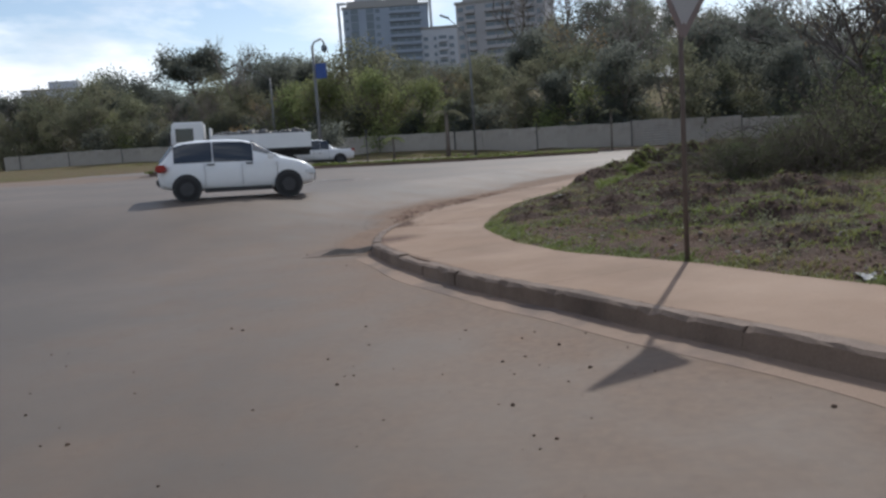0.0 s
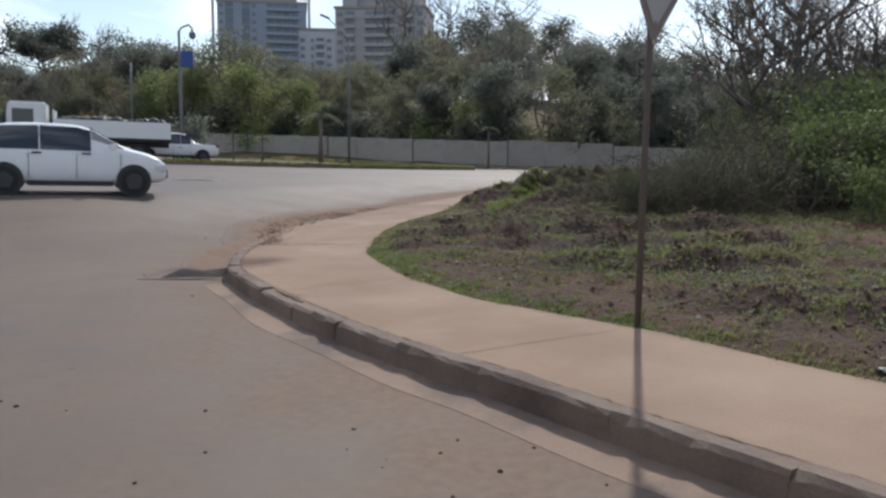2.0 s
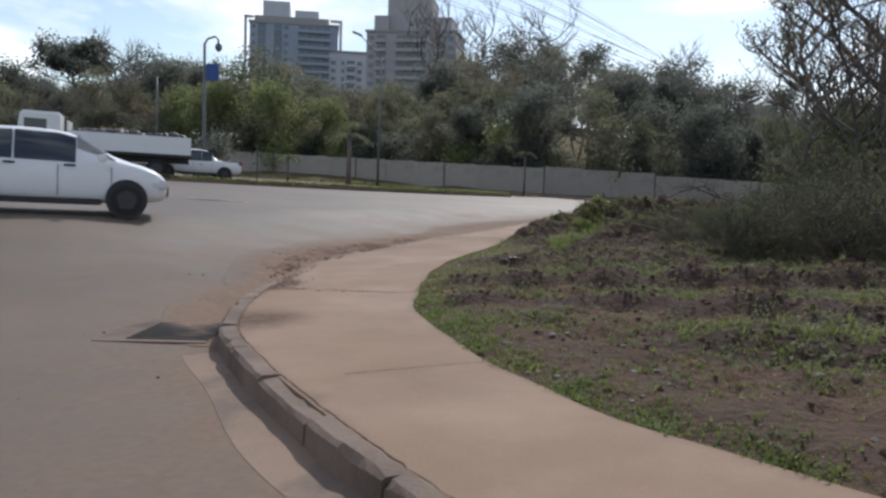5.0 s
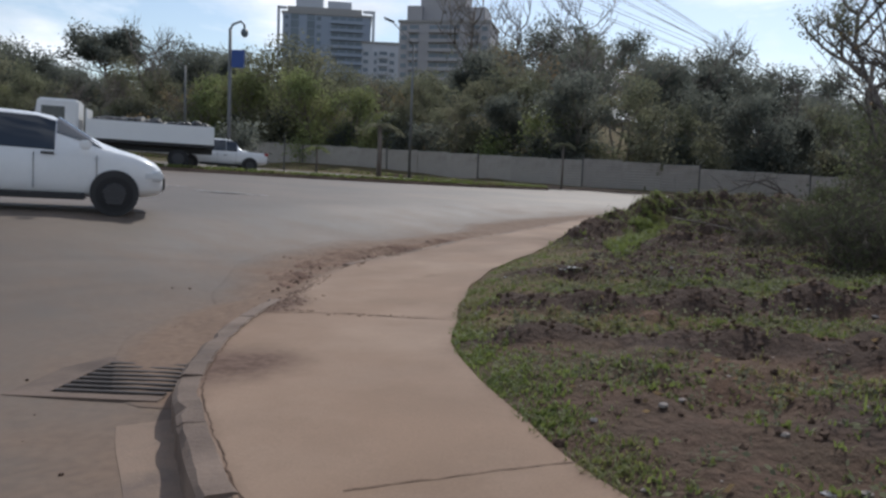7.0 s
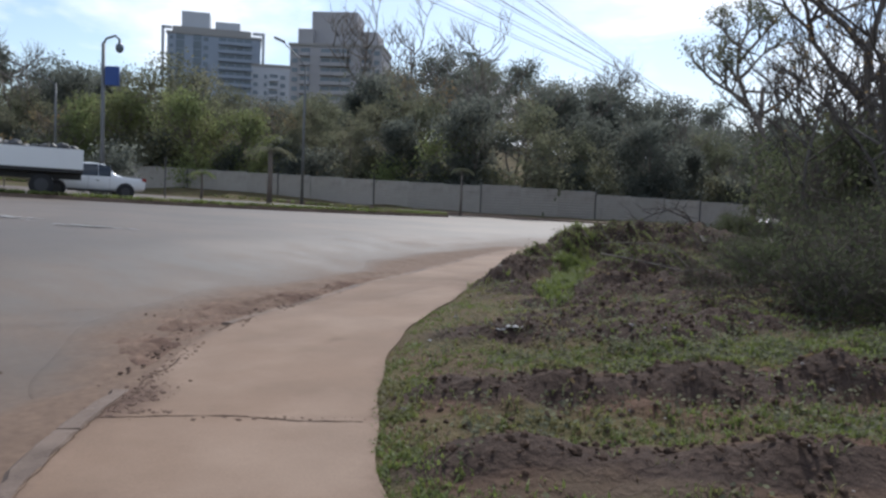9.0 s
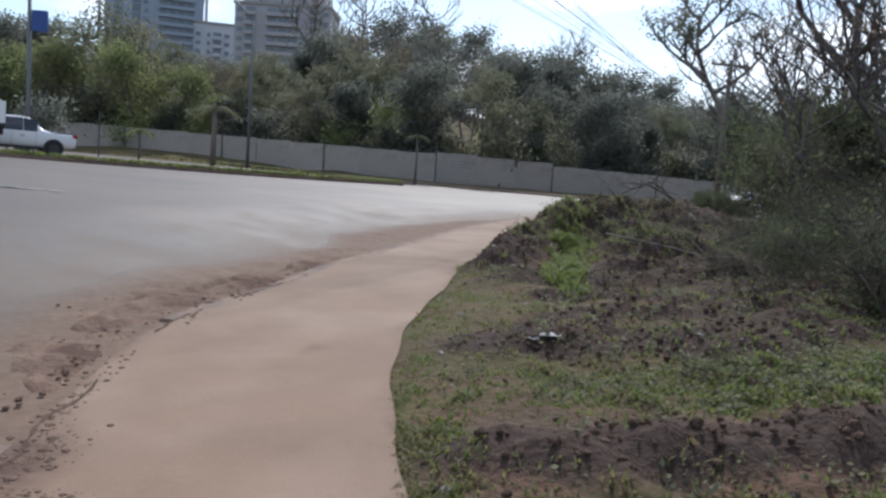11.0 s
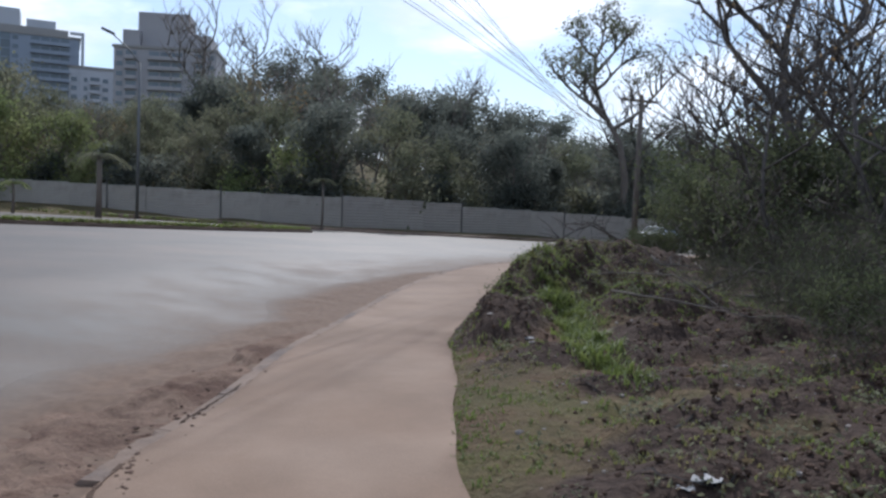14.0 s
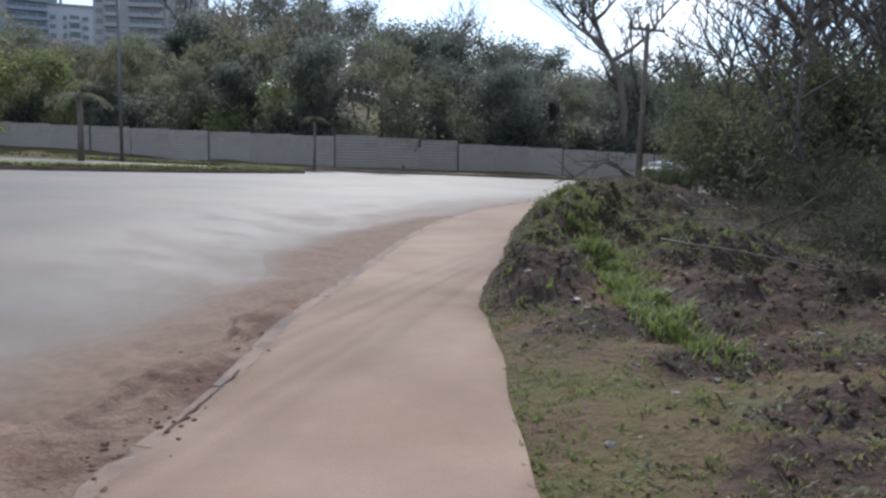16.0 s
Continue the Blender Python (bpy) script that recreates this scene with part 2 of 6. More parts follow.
def box(bm, x0, y0, z0, x1, y1, z1, bevel=0.0, m=None):
    made = bmesh.ops.create_cube(bm, size=1.0, matrix=Matrix.Translation(((x0 + x1) / 2, (y0 + y1) / 2, (z0 + z1) / 2)) @ Matrix.Diagonal((x1 - x0, y1 - y0, z1 - z0, 1)))
    verts = made["verts"]
    if bevel:
        edges = list({e for v in verts for e in v.link_edges})
        verts = list({v for f in bmesh.ops.bevel(bm, geom=edges, offset=bevel, segments=2, affect="EDGES", clamp_overlap=True)["faces"] for v in f.verts} | {v for v in verts if v.is_valid})
    if m is not None:
        bmesh.ops.transform(bm, matrix=m, verts=[v for v in verts if v.is_valid])
    return verts


def empty(name, m, label, category, group="", kind=""):
    e = new(name)
    e.matrix_basis = m
    return tagged(e, label, category, group, kind)


def tube(verts, faces, points, radii, sides=6):
    """Adds a tapered tube along points to lists of verts and faces."""
    n0 = len(verts)
    for i, p in enumerate(points):
        a, b = points[max(i - 1, 0)], points[min(i + 1, len(points) - 1)]
        way = (b - a).normalized() if (b - a).length > 1e-6 else Vector((0, 0, 1))
        side = way.cross(Vector((0.3, 0.2, 1)) if abs(way.z) < 0.9 else Vector((1, 0.1, 0))).normalized()
        up = way.cross(side)
        for k in range(sides):
            ang = 2 * math.pi * k / sides
            verts.append(p + (side * math.cos(ang) + up * math.sin(ang)) * radii[i])
    for i in range(len(points) - 1):
        for k in range(sides):
            a, b = n0 + i * sides + k, n0 + i * sides + (k + 1) % sides
            faces.append((a, b, b + sides, a + sides))
    faces.append(tuple(n0 + k for k in range(sides))[::-1])
    faces.append(tuple(n0 + (len(points) - 1) * sides + k for k in range(sides)))


def leaf_cloud(centres, radius, count, size, rng, flat=0.0, droop=0.0, aspect=0.55):
    """Many small four-cornered leaves round the given centres; verts and faces."""
    c = np.array(centres)[rng.integers(0, len(centres), count)]
    pos = c + rng.normal(0, 1, (count, 3)) * radius * (1, 1, 0.8)
    a = rng.normal(0, 1, (count, 3))
    a[:, 2] = a[:, 2] * (1 - flat) - droop
    a /= np.linalg.norm(a, axis=1)[:, None]
    b = np.cross(a, rng.normal(0, 1, (count, 3)))
    b /= np.linalg.norm(b, axis=1)[:, None] + 1e-9
    s = (size * rng.uniform(0.6, 1.4, count))[:, None]
    verts = np.stack([pos - a * s, pos + b * s * aspect, pos + a * s, pos - b * s * aspect], 1).reshape(-1, 3)
    return verts, np.arange(count * 4).reshape(-1, 4)

# ---- the lie of the land ----
KERB = [(14, -9), (9, -3.6), (6.5, -0.9), (4.5, 1.5), (3.3, 3.0), (2.72, 3.8), (2.1, 4.6), (1.53, 5.3), (0.95, 6.07), (0.4, 6.7), (-0.2, 7.5), (-0.9, 8.58), (-1.45, 9.5), (-1.93, 10.4), (-2.2, 11.0), (-2.38, 11.7), (-2.5, 12.3), (-2.58, 13.0), (-2.63, 13.8), (-2.65, 14.9), (-2.68, 16.3), (-2.55, 17.2), (-2.35, 17.9), (-1.98, 18.85), (-1.4, 20.9), (-0.8, 22.4), (0.0, 24.5), (1.05, 27.0), (2.6, 29.9), (4.2, 32.0), (6.1, 34.0), (8.5, 36.5), (13, 41.0), (19, 46.5), (29, 53.5), (45, 62)]
EDGE = [(15.5, -7.5), (10.5, -2.2), (8, 0.2), (6, 2.4), (4.5, 4.2), (3.9, 4.95), (3.48, 5.5), (2.99, 6.15), (2.54, 6.75), (2.05, 7.4), (1.33, 8.16), (0.77, 8.85), (0.07, 10.14), (-0.32, 11.3), (-0.6, 12.2), (-0.7, 13.4), (-0.7, 14.5), (-0.67, 15.6), (-0.55, 16.75), (-0.38, 17.55), (-0.11, 18.55), (0.1, 19.4), (0.45, 21.0), (0.95, 22.3), (1.68, 24.0), (3.0, 27.4), (3.85, 28.8), (5.5, 31.6), (7.4, 34.4), (10, 37.3), (14.4, 41.3), (20, 46.2), (30, 53.0), (46, 61.4)]


def smooth_line(points, step):
    """A Catmull-Rom line through the points, at even steps."""
    p = np.array(points, float)
    p = np.vstack([2 * p[0] - p[1], p, 2 * p[-1] - p[-2]])
    out = []
    for i in range(1, len(p) - 2):
        for u in np.linspace(0, 1, 24, endpoint=False):
            a, b, c, d = p[i - 1], p[i], p[i + 1], p[i + 2]
            out.append(0.5 * (2 * b + (c - a) * u + (2 * a - 5 * b + 4 * c - d) * u * u + (3 * b - a - 3 * c + d) * u ** 3))
    out = np.array(out)
    s = np.r_[0, np.cumsum(np.linalg.norm(np.diff(out, axis=0), axis=1))]
    at = np.arange(0, s[-1], step)
    return np.stack([np.interp(at, s, out[:, 0]), np.interp(at, s, out[:, 1])], 1)


KERB_LINE, EDGE_LINE = smooth_line(KERB, 0.25), smooth_line(EDGE, 0.25)


def line_distance(x, y, line):
    """Distance from places to a line, positive on the right hand of its way."""
    x, y = np.atleast_1d(np.asarray(x, float)), np.atleast_1d(np.asarray(y, float))
    a, b = line[:-1], line[1:]
    dx, dy = (b - a).T
    sq = dx * dx + dy * dy
    best, sign = np.empty(len(x)), np.empty(len(x))
    for i in range(0, len(x), 4000):
        px, py = x[i:i + 4000, None] - a[:, 0], y[i:i + 4000, None] - a[:, 1]
        u = np.clip((px * dx + py * dy) / sq, 0, 1)
        d = np.hypot(px - u * dx, py - u * dy)
        k = d.argmin(1)
        j = np.arange(len(k))
        best[i:i + 4000] = d[j, k]
        sign[i:i + 4000] = np.where(dx[k] * py[j, k] - dy[k] * px[j, k] < 0, 1.0, -1.0)
    return best * sign


def ease(a, b, v):
    u = np.clip((np.asarray(v, float) - a) / (b - a), 0, 1)
    return u * u * (3 - 2 * u)


def wave(x, y, f, seed=0.0):
    """Cheap smooth unevenness between about -1 and 1."""
    x, y = np.asarray(x, float), np.asarray(y, float)
    return (np.sin(x * f * 1.0 + 1.7 * np.sin(y * f * 0.8 + seed) + seed) + np.sin(y * f * 1.13 + 1.3 * np.sin(x * f * 0.9 - seed) + 2.1 * seed) + 0.6 * np.sin((x + y) * f * 1.9 + seed * 3)) / 2.6


def main_plane(x, y):
    x, y = np.asarray(x, float), np.asarray(y, float)
    return 0.297 - 0.0256 * np.clip(x, -60, 60) - 0.0021 * np.clip(y, -20, 90)


def pave_z(x, y):
    x, y = np.asarray(x, float), np.asarray(y, float)
    far = ease(24, 38, y)
    return 0.028 * np.clip(x, -5, 12) * (1 - far) + far * (main_plane(x, y) + 0.1)


def kerb_drop(y):
    """How far the road lies under the pavement's edge."""
    return 0.165 - 0.135 * ease(11.6, 15.5, y)


def road_z(x, y, dk=None):
    x, y = np.asarray(x, float), np.asarray(y, float)
    dk = -line_distance(x.ravel(), y.ravel(), KERB_LINE[::2]).reshape(x.shape) if dk is None else dk
    w = ease(0.2, 4.2, dk) * ease(9.0, 17.0, y)
    near = 0.028 * np.clip(x, -5, 12) - kerb_drop(y)
    far = ease(24, 38, y)
    near = near * (1 - far) + far * (main_plane(x, y) + 0.06)
    return near * (1 - w) + w * main_plane(x, y)


# heaps of turned soil: x, y, half lengths across and along, height, turn
MOUNDS = [(1.5, 22.6, 1.0, 0.75, 0.41, 40), (2.7, 24.4, 1.3, 0.9, 0.61, 55), (4.0, 26.6, 1.4, 1.0, 0.63, 55), (5.7, 29.0, 1.7, 1.3, 0.61, 50), (7.7, 31.8, 1.9, 1.5, 0.55, 50), (3.6, 22.2, 1.2, 0.8, 0.41, 20), (0.55, 16.15, 0.71, 0.39, 0.11, 5), (1.75, 16.2, 0.63, 0.44, 0.12, 0), (3.0, 17.0, 0.8, 0.46, 0.12, 10), (0.35, 13.85, 0.86, 0.28, 0.12, 0), (1.7, 13.95, 0.92, 0.31, 0.17, 3), (3.1, 14.1, 1.03, 0.34, 0.2, 3), (4.6, 14.4, 1.03, 0.37, 0.21, 5), (0.05, 12.5, 0.48, 0.23, 0.09, 0), (1.35, 12.35, 0.63, 0.25, 0.12, 0), (2.9, 12.2, 0.92, 0.32, 0.16, 0), (4.4, 12.0, 1.03, 0.34, 0.17, 0), (2.4, 10.5, 0.69, 0.34, 0.12, 0), (3.6, 10.3, 0.8, 0.34, 0.15, 0), (3.4, 8.3, 0.69, 0.4, 0.12, 20), (4.6, 7.9, 0.92, 0.46, 0.15, 20), (4.4, 6.3, 0.69, 0.4, 0.11, 30), (1.6, 18.6, 0.69, 0.29, 0.07, 5), (2.5, 19.6, 0.92, 0.34, 0.11, 5), (4.3, 19.0, 1.15, 0.69, 0.19, 10), (0.95, 16.7, 0.7, 0.3, 0.09, 8), (2.3, 16.6, 0.7, 0.32, 0.11, -5), (1.7, 17.5, 0.9, 0.2, 0.08, 4), (3.3, 17.9, 0.9, 0.3, 0.12, 6), (2.0, 18.3, 0.6, 0.16, 0.07, 0), (1.1, 19.7, 0.6, 0.35, 0.12, 20), (2.7, 20.4, 0.8, 0.5, 0.22, 25), (0.75, 20.9, 0.45, 0.5, 0.26, 40), (1.15, 21.6, 0.55, 0.6, 0.34, 40), (3.9, 20.6, 0.9, 0.5, 0.24, 10)]


def heap(x, y):
    """Height and bareness of the turned heaps, with lumpy crests."""
    z, bare = np.zeros(np.shape(x)), np.zeros(np.shape(x))
    for mx, my, sx, sy, h, a in MOUNDS:
        c, s = math.cos(radians(a)), math.sin(radians(a))
        u, v = ((x - mx) * c + (y - my) * s) / sx, ((y - my) * c - (x - mx) * s) / sy
        u = u + 0.22 * wave(x, y, 2.9, mx)
        v = v + 0.3 * wave(x, y, 3.7, my)
        g = np.exp(-np.abs(u * u + v * v) ** 1.5)
        z = np.maximum(z, h * g * (1 + 0.28 * wave(x, y, 6.5, mx) + 0.2 * wave(x, y, 14.0, my)))
        bare = np.maximum(bare, g)
    return z, bare


FENCE_LINE = [(-75.0, 92.0), (-25.2, 79.5), (-8.5, 72.2), (4.0, 65.0), (17.2, 68.6), (40.0, 74.5), (90.0, 80.0)]


def fence_y(x):
    return np.interp(x, [p[0] for p in FENCE_LINE], [p[1] for p in FENCE_LINE])


def ground_z(x, y):
    """The open ground: verge, mounds, the far bank and the wooded hill."""
    x, y = np.asarray(x, float), np.asarray(y, float)
    de = line_distance(x.ravel(), y.ravel(), EDGE_LINE[::2]).reshape(x.shape)
    verge = pave_z(x, y) - 0.02 + 0.06 * ease(0.02, 0.5, de) + ease(0.1, 1.2, de) * (0.045 * wave(x, y, 3.1, 1.0) + 0.045 * wave(x, y, 7.3, 2.0) + 0.03 * wave(x, y, 15.0, 3.0)) + 0.016 * wave(x, y, 31.0, 4.0) * ease(0, 0.3, de)
    verge = verge + heap(x, y)[0] * ease(-0.15, 0.45, de)
    verge = verge + 0.35 * ease(5, 16, de) + 0.10 * wave(x, y, 0.5, 5.0) * ease(4, 12, de)
    under = np.minimum(road_z(x, y), pave_z(x, y)) - 0.25
    z = under + (verge - 0.05 * ease(-0.02, -0.2, de) - under) * ease(-0.7, -0.35, de)
    over = y - fence_y(x)
    bank = main_plane(x, y) + 0.35 * ease(-9, -2, over) * ease(-2.0, -14.0, x) + 0.075 * np.clip(over, 0, 95) + 0.10 * np.clip(over - 95, 0, 120) + 0.5 * wave(x, y, 0.06, 2.0) * ease(2, 20, over) + 5.6 * np.exp(-(((x - 9) / 21) ** 2 + ((y - 128) / 34) ** 2))
    k = ease(-3.0, -1.0, over)
    z = z * (1 - k) + k * bank
    left = ease(-26, -30, x) * ease(20, 26, y) * (1 - k)
    return z * (1 - left) + left * (main_plane(x, y) + 0.1 + 0.1 * wave(x, y, 0.7, 1.0))


def spaced(dense0, dense1, step, low, high, mid=(), grow=1.25):
    """Coordinates that are dense in one stretch and widen outwards."""
    v = list(np.arange(dense0, dense1, step))
    s, a = step, dense1
    while a < high:
        v.append(a)
        s = min(s * grow, 60)
        a += s
    s, a = step, dense0
    while a > low:
        s = min(s * grow, 60)
        a -= s
        v.insert(0, a)
    return np.array(v)


def sheet(name, xs, ys, zf, mat, label, category, smooth=True):
    gx, gy = np.meshgrid(xs, ys)
    gz = zf(gx, gy)
    verts = np.stack([gx.ravel(), gy.ravel(), gz.ravel()], 1)
    n, m = len(xs), len(ys)
    i = np.arange(n * m).reshape(m, n)
    faces = np.stack([i[:-1, :-1].ravel(), i[:-1, 1:].ravel(), i[1:, 1:].ravel(), i[1:, :-1].ravel()], 1)
    ob = data_part(name, verts.tolist(), faces.tolist(), mat, smooth=smooth)
    return tagged(ob, label, category, kind="structure")


ground = sheet("ground", spaced(-1.2, 9.0, 0.09, -900, 900), spaced(4.0, 30.0, 0.11, -400, 1500), ground_z, M_SOIL, "uneven red soil verge with sparse grass", "ground")
road = sheet("road", spaced(-6.0, 6.0, 0.4, -70, 70, grow=1.12), spaced(-3.0, 30.0, 0.4, -40, 66, grow=1.12), road_z, M_ASPHALT, "dusty grey asphalt road with red silt", "road")


def lane_trim(ob):
    """Cuts the road off along the far hoarding."""
    bm = bmesh.new()
    bm.from_mesh(ob.data)
    gone = [f for f in bm.faces if f.calc_center_median().y > fence_y(f.calc_center_median().x) + 1.0]
    bmesh.ops.delete(bm, geom=gone, context="FACES")
    bm.to_mesh(ob.data)
    bm.free()


lane_trim(road)


def set_dust(ob, values, name="dust"):
    layer = ob.data.attributes.new(name, "FLOAT", "POINT")
    layer.data.foreach_set("value", np.asarray(values, np.float32))


def vertex_places(ob):
    co = np.empty(len(ob.data.vertices) * 3)
    ob.data.vertices.foreach_get("co", co)
    return co.reshape(-1, 3)


def road_dust(x, y):
    to_kerb = np.abs(line_distance(x, y, KERB_LINE[::2]))
    return 0.62 * np.exp(-to_kerb / 2.2) + 0.12 * np.exp(-((x + 0.5) / 6.0) ** 2 - ((y - 1.0) / 8.0) ** 2) + 0.55 * ease(-17, -24, x) * ease(28, 34, y) * ease(44, 40, y)


places = vertex_places(road)
set_dust(road, road_dust(places[:, 0], places[:, 1]))


def ribbon(name, left, right, zl, zr, depth, mat, label, category, rows=8):
    """A slab between two lines of as many points, with sides that go down."""
    verts, faces = [], []
    n = len(left)
    for i in range(n):
        for k in range(rows + 1):
            u = k / rows
            x, y = left[i] * (1 - u) + right[i] * u
            verts.append((x, y, zl[i] * (1 - u) + zr[i] * u))
    for i in range(n - 1):
        for k in range(rows):
            a = i * (rows + 1) + k
            faces.append((a, a + 1, a + rows + 2, a + rows + 1))
    base = len(verts)
    for i in range(n):
        for k in (0, rows):
            x, y, z = verts[i * (rows + 1) + k]
            verts.append((x, y, z - depth))
    for i in range(n - 1):
        a, b = i * (rows + 1), base + 2 * i
        faces.append((a, a + rows + 1, b + 2, b))
        a, b = a + rows, b + 1
        faces.append((a + rows + 1, a, b, b + 2))
    return tagged(data_part(name, verts, faces, mat), label, category, kind="structure")


def offset_line(line, d):
    t = np.gradient(line, axis=0)
    t /= np.linalg.norm(t, axis=1)[:, None]
    return line + np.stack([t[:, 1], -t[:, 0]], 1) * d


places = vertex_places(ground)
litter = 0.62 * ease(2.2, 3.4, line_distance(places[:, 0], places[:, 1], EDGE_LINE[::2])) * ease(15.5, 18.0, places[:, 1])
set_dust(ground, 0.3 * ease(13.0, 11.0, places[:, 1]) + np.maximum(litter, 0.88 * np.clip(heap(places[:, 0], places[:, 1])[1] * 1.5, 0, 1) * (1 - 0.2 * ease(20.0, 21.5, places[:, 1]))))


def moss(x, y):
    """How far moss and short grass have closed over the soil."""
    de = np.clip(line_distance(x, y, EDGE_LINE[::2]), 0, 99)
    strips = (0.55 - 0.12 * ease(15.8, 16.4, y)) * ease(14.3, 14.8, y) * ease(20.5, 19.5, y) + 0.45 * ease(12.5, 12.8, y) * ease(13.7, 13.3, y) + 0.4 * ease(10.4, 11.0, y) * ease(12.2, 11.8, y) + 0.24 * ease(10.8, 10.4, y) + 0.42 * ease(20.2, 21.5, y)
    return np.maximum(strips, 0.5 * np.exp(-de / 0.4)) + 0.12 * wave(x, y, 1.4, 3.0)


set_dust(ground, moss(places[:, 0], places[:, 1]), "moss")


# the pavement runs from behind the kerb to the verge
n_pave = 520
k_in = offset_line(KERB_LINE, 0.13)
s_k = np.linspace(0, len(k_in) - 1, n_pave)
pave_left = np.stack([np.interp(s_k, np.arange(len(k_in)), k_in[:, j]) for j in (0, 1)], 1)
s_e = []
for p in pave_left:
    s_e.append(int(np.argmin(((EDGE_LINE - p) ** 2).sum(1))))
s_e = np.maximum.accumulate(np.array(s_e, float))
s_e = np.convolve(np.pad(s_e, 14, mode="edge"), np.ones(29) / 29, mode="valid")
pave_right = np.stack([np.interp(s_e, np.arange(len(EDGE_LINE)), EDGE_LINE[:, j]) for j in (0, 1)], 1)
ragged = np.array([0.012 * math.sin(i * 0.31) + 0.012 * math.sin(i * 0.73 + 1) for i in range(n_pave)])
pave_right = pave_right + (pave_right - pave_left) / np.linalg.norm(pave_right - pave_left, axis=1)[:, None] * ragged[:, None]
pavement = ribbon("pavement", pave_left, pave_right, pave_z(*pave_left.T), pave_z(*pave_right.T), 0.22, M_PAVE, "smooth pavement covered in reddish dust", "pavement", rows=18)
places = vertex_places(pavement)
px_, py_ = places[:, 0], places[:, 1]
soil = 1.0 * np.exp(-(((px_ + 1.95) / 0.4) ** 2 + ((py_ - 11.55) / 0.5) ** 2) * 1.1)
soil += 0.35 * np.exp(-np.clip(line_distance(px_, py_, KERB_LINE[::2]) - 0.13, 0, 9) / 0.09) + 0.3 * np.exp(np.clip(line_distance(px_, py_, EDGE_LINE[::2]), -9, 0) / 0.12)
soil += 0.8 * np.exp(-(((px_ + 2.38) / 0.2) ** 2 + ((py_ - 13.9) / 0.5) ** 2)) + 0.22 * np.exp(-((py_ - 13.42) / 0.1) ** 2) + 0.4 * np.exp(-(((px_ + 1.25) / 0.14) ** 2 + ((py_ - 16.1) / 0.2) ** 2)) + 0.3 * np.exp(-(((px_ + 0.95) / 0.2) ** 2 + ((py_ - 9.0) / 0.12) ** 2))
soil += 0.3 * np.exp(-(((px_ - 0.3) / 0.5) ** 2 + ((py_ - 21.2) / 0.9) ** 2))
set_dust(pavement, soil)


# kerb stones, one metre each
kerb = empty("kerb", Matrix(), "worn concrete kerb with chipped dusty edges", "kerb", kind="structure")
dense = smooth_line(KERB, 0.05)
kerb_rng = random.Random(4)
i0 = 0
while i0 < len(dense) - 22:
    seg = dense[i0:i0 + 21]
    i0 += 20
    if seg[0][1] < -6 or seg[0][1] > 60:
        continue
    y_mid = seg[10][1]
    if 14.6 < y_mid < 17.2:
        continue
    flush = y_mid > 14.6
    sunk = 0.01 if flush else 0.0
    tilt, lift = kerb_rng.uniform(-0.003, 0.003), kerb_rng.uniform(-0.005, 0.004) * (0.1 if flush else 1.0) - sunk - (0.018 if 8.2 < y_mid < 9.0 else 0.0)
    tilt *= 0.0 if flush else 1.0
    sub = seg[[0, 3, 6, 8, 10, 12, 15, 18, 20]].copy()
    sub[-1] += (sub[-2] - sub[-1]) * (0.012 if flush else 0.04)
    inner = offset_line(sub, 0.15)
    zt = pave_z(*sub.T) + 0.012 + lift
    verts, faces = [], []
    for j in range(9):
        (ox, oy), (ix, iy) = sub[j], inner[j]
        ex, ey = (ix - ox) / 0.15, (iy - oy) / 0.15
        z = zt[j] + tilt * (j - 4) * 0.5
        cut = 0.024
        ring = [(ox - 0.02 * ex, oy - 0.02 * ey, z - 0.34), (ox - 0.005 * ex, oy - 0.005 * ey, z - cut), (ox + cut * ex, oy + cut * ey, z), (ix - 0.01 * ex, iy - 0.01 * ey, z), (ix, iy, z - 0.012), (ix, iy, z - 0.34)]
        ring = [(qx + kerb_rng.gauss(0, 0.004), qy + kerb_rng.gauss(0, 0.004), qz + kerb_rng.gauss(0, 0.004)) for qx, qy, qz in ring]
        if kerb_rng.random() < 0.16:
            bite = kerb_rng.uniform(0.012, 0.035)
            ring[1] = (ring[1][0] + ex * bite * 0.5, ring[1][1] + ey * bite * 0.5, ring[1][2] - bite)
            ring[2] = (ring[2][0] + ex * bite, ring[2][1] + ey * bite, ring[2][2] - bite * 0.3)
        verts += ring
    for j in range(8):
        for k in range(5):
            a = j * 6 + k
            faces.append((a, a + 6, a + 7, a + 1))
    faces += [(0, 1, 2, 3, 4, 5), (53, 52, 51, 50, 49, 48)]
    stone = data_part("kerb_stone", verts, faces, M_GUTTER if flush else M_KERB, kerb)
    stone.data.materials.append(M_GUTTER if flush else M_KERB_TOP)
    # sides take the concrete with shade in its colour, upward faces the worn top
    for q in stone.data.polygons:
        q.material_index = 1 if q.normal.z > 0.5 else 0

# ---- the far side: island, hoarding, lamps, towers ----
ISLAND = smooth_line([(-23, 39.6), (-15, 41.6), (-8, 44.9), (-3, 48.9), (1.7, 54.2)], 0.5)
isl_r = offset_line(ISLAND, -1.3)
island = ribbon("island", isl_r, ISLAND, main_plane(*isl_r.T) + 0.13, main_plane(*ISLAND.T) + 0.13, 0.3, M_KERB, "low concrete kerbed island between the lanes", "traffic island", rows=2)
isl_a, isl_b = offset_line(ISLAND, -0.16), offset_line(ISLAND, -1.14)
island_soil = ribbon("island_soil", isl_b, isl_a, main_plane(*isl_b.T) + 0.15, main_plane(*isl_a.T) + 0.15, 0.1, M_SOIL, "grassy soil strip on the traffic island", "soil", rows=2)
